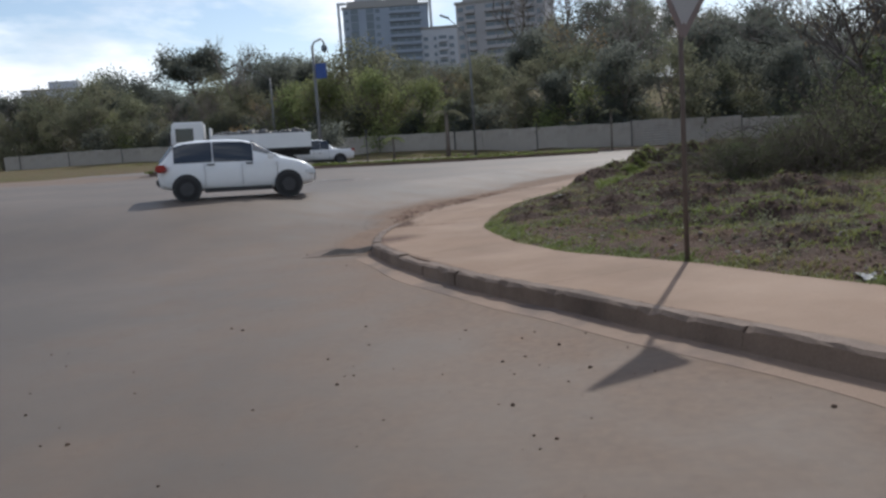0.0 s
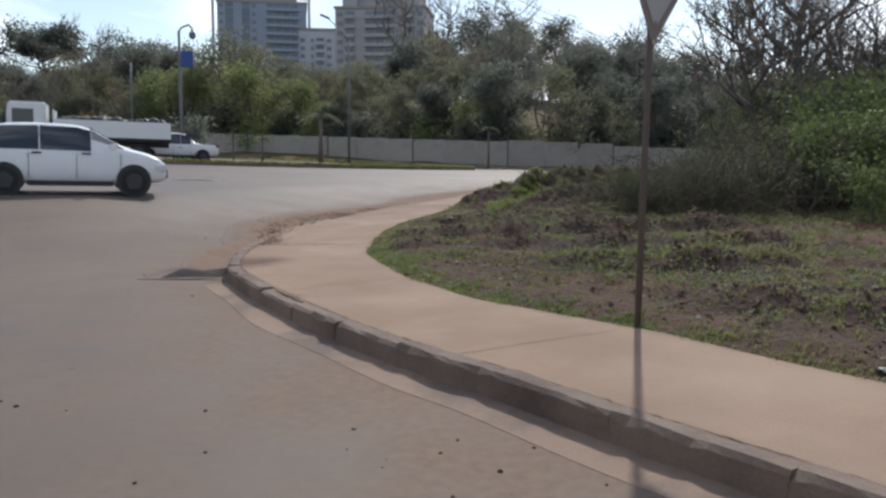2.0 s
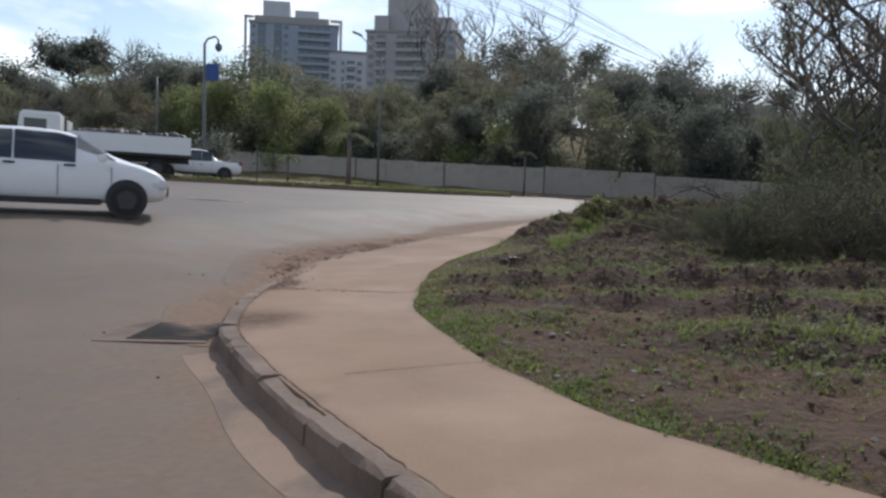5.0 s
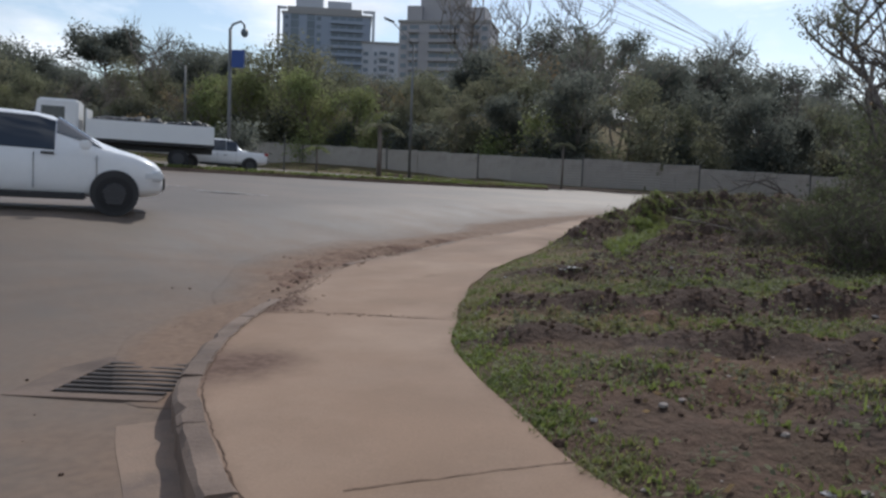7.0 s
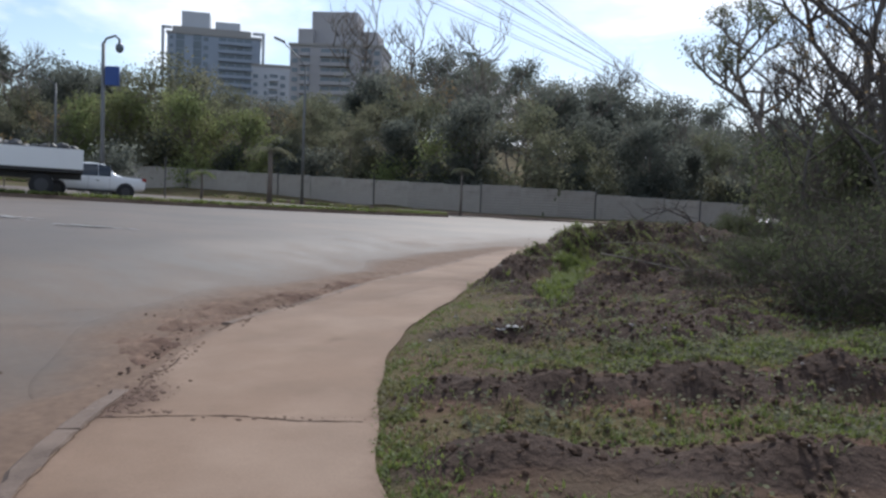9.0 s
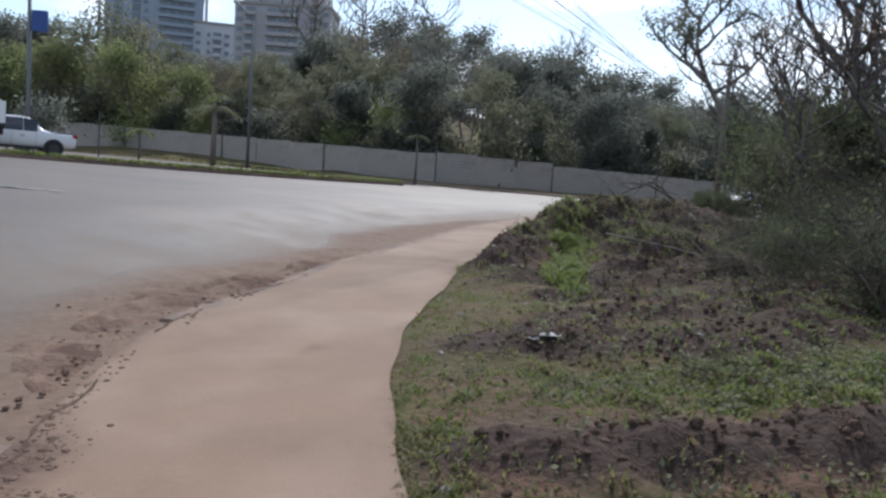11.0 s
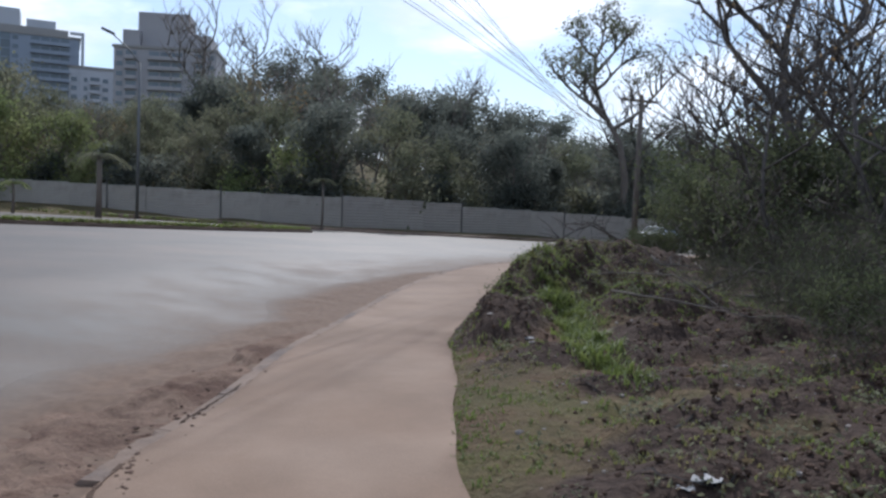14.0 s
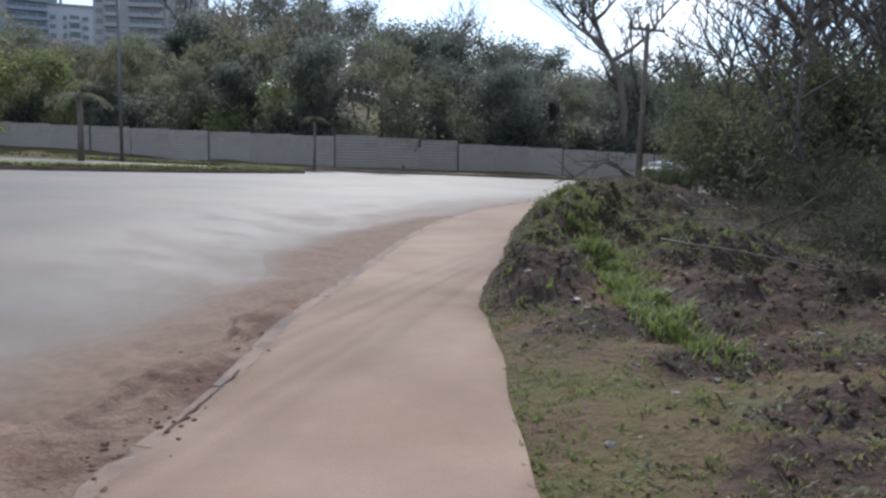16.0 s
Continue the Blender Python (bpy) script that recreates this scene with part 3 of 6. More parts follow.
walk_in = smooth_line([(p[0], p[1] - 0.6) for p in FENCE_LINE], 1.5)
walk_out = offset_line(walk_in, 3.0)
far_walk = ribbon("pavement_far", walk_in, walk_out, main_plane(*walk_in.T) + 0.12, main_plane(*walk_out.T) + 0.12, 0.3, M_GUTTER, "pale dusty pavement along the hoarding", "pavement", rows=2)


def hoarding():
    base = empty("fence", Matrix(), "grey-brown corrugated sheet hoarding along the wood", "fence", kind="structure")
    # one ribbed sheet, its ribs lying level
    prof = []
    n_rib = 11
    for i in range(n_rib):
        z = 2.05 * i / n_rib
        w = 2.05 / n_rib
        prof += [(0.0, z), (0.0, z + w * 0.45), (0.035, z + w * 0.6), (0.035, z + w * 0.85)]
    prof.append((0.0, 2.05))
    verts, faces = [], []
    for x in (-1.49, 1.49):
        verts += [(x, -d, z) for d, z in prof]
    verts += [(x, 0.03, z) for x in (-1.49, 1.49) for z in (0, 2.05)]
    n = len(prof)
    faces = [(i, i + n, i + n + 1, i + 1) for i in range(n - 1)]
    k = 2 * n
    faces += [(k, k + 1, k + 3, k + 2), (n - 1, 2 * n - 1, k + 3, k + 1), (0, k, k + 2, n)]
    mesh = bpy.data.meshes.new("panel")
    mesh.from_pydata(verts, [], faces)
    mesh.materials.append(M_FENCE)
    post_bm = bmesh.new()
    box(post_bm, -0.04, -0.09, 0, 0.04, -0.04, 2.3)
    post_mesh = bpy.data.meshes.new("post")
    post_bm.to_mesh(post_mesh)
    post_bm.free()
    post_mesh.materials.append(M_POST)
    line = np.array(FENCE_LINE)
    s = np.r_[0, np.cumsum(np.linalg.norm(np.diff(line, axis=0), axis=1))]
    rng = random.Random(2)
    at = 1.6
    i = 0
    while at < s[-1] - 30:
        x, y = np.interp(at, s, line[:, 0]), np.interp(at, s, line[:, 1])
        x2, y2 = np.interp(at + 0.5, s, line[:, 0]), np.interp(at + 0.5, s, line[:, 1])
        ang = math.degrees(math.atan2(y2 - y, x2 - x))
        tall = 1.0 + (0.06 if 4 < x < 13 else 0.0) + rng.uniform(-0.012, 0.012)
        z = float(main_plane(x, y)) + 0.05
        m = pose(x, y, z, 0, 0, ang + rng.uniform(-0.5, 0.5)) @ Matrix.Diagonal((1, 1, tall, 1))
        link("panel", mesh, None, base, m=m)
        if i % 3 == 0:
            link("post", post_mesh, None, base, m=pose(x + 1.5 * math.cos(radians(ang)), y + 1.5 * math.sin(radians(ang)), z, 0, 0, ang))
        at += 3.0
        i += 1


hoarding()


def pole_tube(points, radii, sides=10):
    verts, faces = [], []
    tube(verts, faces, [Vector(p) for p in points], radii, sides)
    return verts, faces


def street_lamp(x, y, height, reach, ang, label):
    lamp = empty("street_lamp", pose(x, y, float(ground_z(x, y)), 0, 0, ang), label, "street lamp", "street lamps along the road")
    v, f = pole_tube([(0, 0, -0.3), (0, 0, height * 0.5), (0, 0, height * 0.86)], [0.11, 0.09, 0.07])
    data_part("pole", v, f, M_GREY, lamp, smooth=True)
    v, f = pole_tube([(0, 0, height * 0.85), (-reach * 0.3, 0, height * 0.91), (-reach, 0, height)], [0.05, 0.045, 0.04])
    data_part("arm", v, f, M_GREY, lamp, smooth=True)
    bm = bmesh.new()
    box(bm, -reach - 0.75, -0.14, height - 0.04, -reach + 0.1, 0.14, height + 0.12, 0.05, m=Matrix.Translation((-reach, 0, height)) @ Matrix.Rotation(radians(22), 4, "Y") @ Matrix.Translation((reach, 0, -height)))
    part("lamp_head", bm, M_GREY, lamp, "grey lamp head")
    return lamp


street_lamp(-8.7, 66.2, 11.6, 1.6, 0, "tall grey street lamp with a slanted arm by the hoarding")
street_lamp(-29.6, 74.0, 9.4, 3.0, 0, "tall grey street lamp with a long arm by the wood")


def camera_pole(x, y):
    z = float(main_plane(x, y))
    top = 8.3 - z
    thing = empty("camera_pole", pose(x, y, z), "grey surveillance pole with hooked arm and blue sign box", "pole")
    v, f = pole_tube([(0, 0, 0), (0, 0, top * 0.5), (0, 0, top)], [0.12, 0.1, 0.085])
    data_part("pole", v, f, M_GREY, thing, smooth=True)
    v, f = pole_tube([(0, 0, top - 0.05), (0.15, 0, top + 0.22), (0.6, 0, top + 0.38), (0.78, 0, top + 0.2), (0.8, 0, top - 0.05)], [0.06] * 5)
    data_part("arm", v, f, M_GREY, thing, smooth=True)
    bm = bmesh.new()
    bmesh.ops.create_uvsphere(bm, u_segments=14, v_segments=10, radius=0.2, matrix=Matrix.Translation((0.8, 0, top - 0.22)) @ Matrix.Diagonal((1, 1, 1.25, 1)))
    part("camera_dome", bm, M_WINDOW, thing, "dark camera dome", smooth=True)
    bm = bmesh.new()
    box(bm, 0.12, -0.12, top - 2.1, 0.82, 0.05, top - 1.15, 0.03)
    part("sign_box", bm, M_BLUE, thing, "blue sign box")


M_BLUE = material("blue paint", (0.03, 0.07, 0.24), 0.5, vary=0.1, bump=0.05)
camera_pole(-16.4, 49.5)


def utility_pole(x, y, top):
    z = float(ground_z(x, y))
    thing = empty("utility_pole", pose(x, y, z, 0, 0, 8), "dark wooden utility pole with a cross-arm", "pole")
    v, f = pole_tube([(0, 0, -0.4), (0.04, 0, top * 0.5), (0.1, 0, top - z)], [0.17, 0.14, 0.11])
    data_part("pole", v, f, M_BARK, thing, smooth=True)
    bm = bmesh.new()
    box(bm, -1.0, -0.06, top - z - 0.32, 1.1, 0.06, top - z - 0.2, 0.01)
    part("cross_arm", bm, M_BARK, thing)
    for dx in (-0.92, -0.4, 0.55, 1.0):
        bm = bmesh.new()
        bmesh.ops.create_cone(bm, cap_ends=True, segments=8, radius1=0.05, radius2=0.035, depth=0.18, matrix=Matrix.Translation((dx, 0, top - z - 0.11)))
        part("insulator", bm, M_POST, thing)


utility_pole(17.0, 49.4, 7.6)

# overhead wires, side by side
wire_rng = random.Random(7)
for k in range(12):
    u = k / 7 if k < 8 else 1.12 + 0.16 * (k - 8)
    start = Vector((-8.8 + 1.0 * u, 16.24 - 2.0 * u, 6.73 + 0.9 * u + wire_rng.uniform(-0.2, 0.2)))
    way = Vector((0.628 - 0.08 * u, 0.776 + 0.06 * u, -0.05))
    pts = [start + way * s + Vector((0, 0, -0.25 * (1 - ((s - 18) / 45) ** 2))) for s in np.linspace(-27, 63, 13)]
    v, f = [], []
    tube(v, f, pts, [0.0055 if k % 3 else 0.0075] * len(pts), 4)
    tagged(data_part("wire", v, f, M_POST), "black overhead wire strung above the road", "cable", "overhead wires")


def tower(name, x, y, width, depth, top, base, yaw, wall, label, bays, style):
    """A block of flats: shell, floor bands, windows bay by bay, parapet and roof house."""
    t = empty(name, pose(x, y, base, 0, 0, yaw), label, "building")
    h = top - base
    bm = bmesh.new()
    box(bm, -width / 2, -depth / 2, 0, width / 2, depth / 2, h)
    part("wall", bm, wall, t)
    bm = bmesh.new()
    box(bm, -width / 2 - 0.4, -depth / 2 - 0.4, h, width / 2 + 0.4, depth / 2 + 0.4, h + 0.8)
    part("roof", bm, M_ROOF, t)
    wm = {}
    floors = int(h // 3.0)
    bay = width / bays
    for i in range(max(0, floors - 10), floors):
        z = i * 3.0 + 1.0
        for b in range(bays):
            kind = style[b % len(style)]
            if kind == "_":
                continue
            w = {"w": 0.55, "g": 0.95, "b": 0.9, "s": 0.35}[kind] * bay
            hh = {"w": 1.4, "g": 2.7, "b": 1.7, "s": 1.1}[kind]
            if kind not in wm:
                bm = bmesh.new()
                box(bm, -w / 2, -0.12, 0, w / 2, 0.1, hh)
                mesh = bpy.data.meshes.new("window")
                bm.to_mesh(mesh)
                bm.free()
                mesh.materials.append(M_WINDOW)
                wm[kind] = mesh
                if kind == "b":
                    bm = bmesh.new()
                    box(bm, -bay * 0.5, -1.5, 0, bay * 0.5, 0, 0.18)
                    box(bm, -bay * 0.5, -1.5, 0.18, bay * 0.5, -1.38, 1.1)
                    mesh2 = bpy.data.meshes.new("balcony")
                    bm.to_mesh(mesh2)
                    bm.free()
                    mesh2.materials.append(wall)
                    wm["bal"] = mesh2
            cx = -width / 2 + (b + 0.5) * bay
            link("window", wm[kind], None, t, m=pose(cx, -depth / 2 - 0.02, z))
            if kind == "b":
                link("balcony", wm["bal"], None, t, m=pose(cx, -depth / 2, z - 0.9))
    return t, h


def roof_house(t, h, x0, x1, y0, y1, tall, mat):
    bm = bmesh.new()
    box(bm, x0, y0, h + 0.8, x1, y1, h + 0.8 + tall)
    part("roof_house", bm, mat, t)


tw, th = tower("apartment_tower", -79, 320, 33, 22, 56.0, 8, 12, M_WALL_A, "blue-grey apartment tower with glass strips and roof houses", 11, "sg_gw_bbbb_")
roof_house(tw, th, -12, -2, -6, 6, 8.5, M_WALL_A2)
roof_house(tw, th, 0, 9, -6, 6, 5.5, M_WALL_A2)
roof_house(tw, th, -15, 13, -8, 8, 2.5, M_ROOF)
for side in (-18.5, 17.0):
    bm = bmesh.new()
    box(bm, side, -11.5, 0, side + 1.0, -10.3, th + 2.5)
    box(bm, side, -11.5, th + 1.6, side + (3.5 if side < 0 else -3.5), -10.3, th + 2.5)
    part("frame", bm, M_WALL_A2, tw, "open concrete frame rising past the roof")
tw, th = tower("apartment_block", -50, 322, 30, 16, 46.5, 8, 8, M_WALL_A2, "pale lower apartment block between two towers", 9, "wwbw")
tw, th = tower("apartment_tower", -27, 280, 30, 20, 47.5, 8, -6, M_WALL_B, "beige-grey apartment tower with stepped roof", 9, "wb_bbb_bw")
roof_house(tw, th, -9, 6, -6, 6, 11.0, M_WALL_B)
roof_house(tw, th, -13, -8, -8, 2, 5.0, M_WALL_B)
roof_house(tw, th, 5, 13, -8, 6, 4.5, M_WALL_B)
tw, th = tower("apartment_block", -262, 372, 40, 16, 42.0, 4, 20, M_WALL_A2, "low white apartment block far beyond the trees", 10, "wwsw")
roof_house(tw, th, -8, 6, -4, 4, 4.0, M_WALL_A2)

# ---- trees ----


def grow(rng, height, lean=0.08, first=0.35, spread=0.9, levels=3, kids=(6, 4, 3), radius=0.16, wobble=0.14, up=0.25, ratio=0.55):
    """Limbs of a tree as (points, radii) and the places of its tips."""
    limbs, tips = [], []

    def branch(start, way, length, r, level):
        pts, p, d = [start], start.copy(), way.copy()
        steps = (6, 4, 3, 2, 2)[level]
        for _ in range(steps):
            d = (d + Vector((rng.gauss(0, wobble), rng.gauss(0, wobble), rng.gauss(0, wobble * 0.6) + (up * 0.25 if level else 0)))).normalized()
            p = p + d * length / steps
            pts.append(p.copy())
        limbs.append((level, pts, [max(r * (1 - 0.75 * i / steps), 0.008) for i in range(steps + 1)]))
        if level >= levels:
            tips.append(p.copy())
            return
        n = kids[min(level, len(kids) - 1)]
        for k in range(n):
            u = (first + (1 - first) * (k + rng.random()) / n) if level == 0 else rng.uniform(0.35, 1.0)
            i = min(int(u * steps), steps - 1)
            at = pts[i].lerp(pts[i + 1], u * steps - i)
            ang = rng.uniform(0, 2 * math.pi)
            out = Vector((math.cos(ang), math.sin(ang), rng.uniform(0.15, 0.7))).normalized()
            nd = (d * (1 - spread) + out * spread).normalized() if level == 0 else (d * 0.55 + out * 0.7).normalized()
            branch(at, nd, length * ratio * rng.uniform(0.75, 1.2) * (1.0 if level else (1.15 - 0.5 * u)), r * (0.62 - 0.2 * (u if level == 0 else 0)), level + 1)
        tips.append(p.copy())

    branch(Vector((0, 0, -0.2)), Vector((rng.gauss(0, lean), rng.gauss(0, lean), 1)).normalized(), height * 0.8, radius, 0)
    return limbs, tips


def make_tree(name, label, seed, height, leaf_mat, leaves, leaf_size, cluster, low=0.0, group="", bark=None, squash=None, category="tree", droop=0.0, aspect=0.55, ceiling=9.0, **form):
    rng, nrng = random.Random(seed), np.random.default_rng(seed)
    limbs, tips = grow(rng, height, **form)
    thing = empty(name, Matrix(), label, category, group)
    v, f = [], []
    for level, pts, rad in limbs:
        if level == 0:
            tube(v, f, pts, rad, 8)
    data_part("trunk", v, f, bark or M_BARK, thing, smooth=True)
    v, f = [], []
    for level, pts, rad in limbs:
        if level:
            tube(v, f, pts, rad, 5 if level == 1 else 3)
    data_part("branchwork", v, f, bark or M_TWIG, thing, smooth=True)
    if leaves:
        c = [tuple(t) for t in tips]
        if low:
            top = max(t.z for t in tips)
            c += [(rng.gauss(0, height * 0.13), rng.gauss(0, height * 0.13), rng.uniform(0.06, low) * top) for _ in range(int(len(c) * 0.5))]
        if squash:
            c = [p for p in c if p[2] > squash * height]
        c = [p for p in c if p[2] < ceiling * height]
        lv, lf = leaf_cloud(c, cluster, leaves, leaf_size, nrng, aspect=aspect, droop=droop)
        data_part("crown", lv.tolist(), lf.tolist(), leaf_mat, thing)
    return thing


WOOD = "trees of the wood"
KINDS = [
    make_tree("tree", "dense dark evergreen tree in the wood", 11, 11, M_LEAF_DARK, 7020, 0.177, 0.75, low=0.5, group=WOOD, kids=(9, 5, 3), levels=2, spread=0.8),
    make_tree("tree", "broad dark leafy tree in the wood", 12, 10, M_LEAF_DARK, 7020, 0.169, 0.8, low=0.6, group=WOOD, kids=(9, 5, 3), levels=2, spread=0.95),
    make_tree("tree", "olive green leafy tree in the wood", 13, 10, M_LEAF_MID, 5940, 0.154, 0.65, low=0.4, group=WOOD, kids=(9, 5, 3), levels=2),
    make_tree("tree", "thin olive tree with gaps in its crown", 14, 11, M_LEAF_MID, 3960, 0.131, 0.5, group=WOOD, kids=(7, 4, 3), levels=3, ratio=0.5),
    make_tree("tree", "light green young tree catching the sun", 15, 8, M_LEAF_LIGHT, 4680, 0.139, 0.55, low=0.5, group=WOOD, kids=(9, 5, 3), levels=2, spread=0.7),
    make_tree("tree", "slender tree overgrown with dark creepers", 16, 11, M_LEAF_DARK, 6300, 0.154, 0.5, low=0.85, group=WOOD, kids=(12, 3, 2), levels=2, spread=0.75, ratio=0.3),
    make_tree("tree", "bare grey tree with fine twigs", 17, 11, None, 0, 0, 0, group=WOOD, kids=(7, 4, 4), levels=3, ratio=0.55, up=0.5),
    make_tree("tree", "nearly bare tree with a few brown leaves", 18, 10, M_LEAF_DRY, 500, 0.12, 0.5, group=WOOD, kids=(7, 4, 4), levels=3, ratio=0.55, up=0.4),
]
SHRUBS = [
    make_tree("shrub", "dense dark shrub at the wood's edge", 21, 4.2, M_LEAF_DARK, 2300, 0.15, 0.5, low=0.7, group="shrubs of the wood", category="shrub", kids=(9, 4), levels=2, first=0.1, radius=0.06),
    make_tree("shrub", "olive shrub with arching shoots", 22, 4.0, M_LEAF_MID, 1900, 0.15, 0.45, low=0.7, group="shrubs of the wood", category="shrub", kids=(9, 4), levels=2, first=0.1, radius=0.06),
    make_tree("shrub", "light green shrub catching the sun", 23, 3.8, M_LEAF_LIGHT, 1700, 0.135, 0.45, low=0.6, group="shrubs of the wood", category="shrub", kids=(9, 4), levels=2, first=0.1, radius=0.06),
]
used = set()


def plant(proto, x, y, size, turn, sink=0.05):
    z = float(ground_z(x, y)) - sink
    m = pose(x, y, z, 0, 0, turn)
    key = proto.name
    if key not in used:
        used.add(key)
        proto.matrix_basis = m @ Matrix.Diagonal((size, size, size, 1))
        return proto
    c = copy_thing(proto, m)
    c.scale = (size, size, size)
    return c


wood_rng = random.Random(31)


def low_view(x, y):
    """The wood stays lower in a gap between two taller stands."""
    b = x / (y - 8.0)
    return 0.92 - 0.22 * float(ease(-0.36, -0.29, b) * ease(-0.02, -0.07, b)) - 0.04 * float(ease(-0.03, 0.05, b)) - 0.08 * float(ease(0.1, 0.3, b)) - 0.2 * float(ease(-0.64, -0.6, b) * ease(-0.46, -0.5, b))


ROWS = [(3.5, 4.2, 0.78), (9.0, 5.0, 0.95), (17.0, 6.0, 1.08), (30.0, 7.5, 1.15), (48.0, 9.0, 1.2), (60.0, 6.5, 1.1), (72.0, 11.0, 1.25), (86.0, 8.0, 1.2)]
for back, gap, size in ROWS:
    x = (-112.0 if back < 35 else -62.0) - back * 0.6
    while x < 62 + back * 0.4:
        px = x + wood_rng.uniform(-1.2, 1.2)
        py = float(fence_y(px)) + back + wood_rng.uniform(-1.5, 2.0)
        roll = wood_rng.random()
        if px < -12 and back < 12:
            order = (4, 2, 3, 4, 2, 7, 6, 3)
        elif back in (60.0, 86.0):
            order = (0, 1, 5, 2, 1)
        elif back > 25:
            order = (0, 1, 1, 2, 5, 6, 0, 7, 3)
        else:
            order = (0, 1, 5, 3, 6, 6, 5, 2, 7, 3)
        k = order[int(roll * len(order))]
        s = size * wood_rng.uniform(0.8, 1.15) * low_view(px, py)
        plant(KINDS[k], px, py, s, wood_rng.uniform(0, 360))
        x += gap * wood_rng.uniform(0.8, 1.2)
x = -60.0
while x < 60:
    px, k = x, wood_rng.choice((0, 0, 1, 1, 2) if x < 2 else (0, 0, 0, 1))
    plant(SHRUBS[k], px, float(fence_y(px)) + wood_rng.uniform(2.2, 3.6), wood_rng.uniform(0.75, 1.1), wood_rng.uniform(0, 360))
    x += wood_rng.uniform(2.2, 3.6)

# trees that stand out by themselves
for px, py, s, k in ((-19.5, 78.5, 1.0, 4), (-17.2, 79.5, 0.85, 4), (-23.5, 81.0, 1.05, 2), (1.2, 70.5, 0.8, 4), (3.6, 71.5, 0.75, 5), (-27.5, 82.5, 1.0, 4), (-33.0, 85.0, 1.0, 4)):
    plant(KINDS[k], px, py, s, px * 40)
umbrella = make_tree("umbrella_tree", "tall umbrella-crowned tree above the wood", 41, 15, M_LEAF_DARK, 9000, 0.22, 0.6, squash=0.7, kids=(20, 5, 3), levels=2, lean=0.02, first=0.7, spread=0.97, radius=0.3, up=0.1, ratio=0.5)
plant(umbrella, -59.5, 116.0, 0.98, 30)
bare = make_tree("bare_tree", "tall bare tree rising above the ridge", 42, 15, None, 0, 0, 0, kids=(8, 5, 4), levels=3, first=0.4, radius=0.2, up=0.5)
for px, py, s in ((-9.0, 104.0, 1.3), (-3.5, 112.0, 1.2), (5.5, 118.0, 1.15), (22.0, 98.0, 0.95), (-40.0, 92.0, 0.9)):
    plant(bare, px, py, s, wood_rng.uniform(0, 360))
round_tree = make_tree("round_tree", "leaning tree with a fine rounded crown", 43, 13, M_LEAF_MID, 4000, 0.07, 0.24, squash=0.6, kids=(8, 5, 4), levels=3, first=0.55, spread=0.85, radius=0.24, wobble=0.2, ratio=0.42)
plant(round_tree, 28.9, 73.6, 1.64, 160)
fork_tree = make_tree("bare_tree", "dark bare tree with crooked limbs and a few hanging pods", 44, 13, M_LEAF_DRY, 170, 0.07, 0.07, kids=(7, 4, 4), levels=3, first=0.34, spread=0.95, radius=0.22, wobble=0.3, ratio=0.58, up=0.35, lean=0.02, bark=M_BARK_DARK)
plant(fork_tree, 13.4, 32.9, 1.05, 75)
for px, py, s, a in ((27.0, 42.0, 0.9, 10), (15.0, 23.0, 0.7, 120), (28.0, 52.0, 0.95, 40), (31.0, 77.0, 1.1, 250), (33.0, 49.0, 1.0, 95), (33.6, 75.2, 0.95, 330), (38.1, 76.6, 1.05, 15)):
    plant(fork_tree, px, py, s, a)

# thicket on the right of the verge
NEAR = "thicket beside the verge"
THICKET = [
    make_tree("bush", "dense dark leafy bush in the thicket", 51, 3.6, M_LEAF_THICKET, 5200, 0.07, 0.3, low=0.7, group=NEAR, category="bush", bark=M_BARK_DARK, kids=(10, 5, 3), levels=3, first=0.08, radius=0.05, ratio=0.6),
    make_tree("bush", "tangled bush with few small leaves", 52, 3.4, M_LEAF_THICKET, 1000, 0.06, 0.26, low=0.5, group=NEAR, category="bush", bark=M_BARK_DARK, kids=(9, 5, 3), levels=3, first=0.05, radius=0.05, ratio=0.65, wobble=0.24),
    make_tree("bush", "bare brown bush of thin crooked shoots", 53, 3.4, M_LEAF_THICKET, 420, 0.055, 0.25, group=NEAR, category="bush", bark=M_BARK_BROWN, kids=(9, 4, 3), levels=3, first=0.03, radius=0.045, ratio=0.65, wobble=0.26),
]
bush_rng = random.Random(8)


def behind(x, y):
    """True where tall growth stands, behind the open ground at the mounds' back."""
    return x > 0.485 * (y - 8.4) - 0.3


spots = [(9.6, 12.5), (10.6, 15.6), (9.6, 17.6), (11.2, 18.8), (9.8, 20.6), (11.8, 22.4), (10.2, 23.8), (12.6, 25.4), (11.0, 26.8), (13.2, 28.4), (12.8, 30.2), (14.9, 31.6), (13.8, 33.4), (15.9, 35.4), (15.4, 37.4), (17.3, 39.4), (16.8, 41.0), (19.5, 43.0), (13.5, 20.5), (14.5, 24.0), (16.5, 27.5), (18.0, 33.0), (12.5, 16.5), (13.0, 12.5), (20.5, 39.0), (23.0, 46.5), (26, 49.5), (29, 52), (18.5, 28.0), (16.0, 19.0), (22.0, 36.0), (22.5, 46.0), (25.0, 45.0), (11.0, 9.0), (13.5, 6.5)]
for bx, by in spots:
    far = math.hypot(bx - 8, by - 14)
    k = bush_rng.choice((1, 2, 2)) if by < 27 else bush_rng.choice((0, 1, 0, 2, 1))
    bx += 0.9 if by < 27 else 0.0
    if not behind(bx, by):
        continue
    plant(THICKET[k], bx, by, (0.6 + 0.018 * far) * bush_rng.uniform(0.75, 1.3), bush_rng.uniform(0, 360))
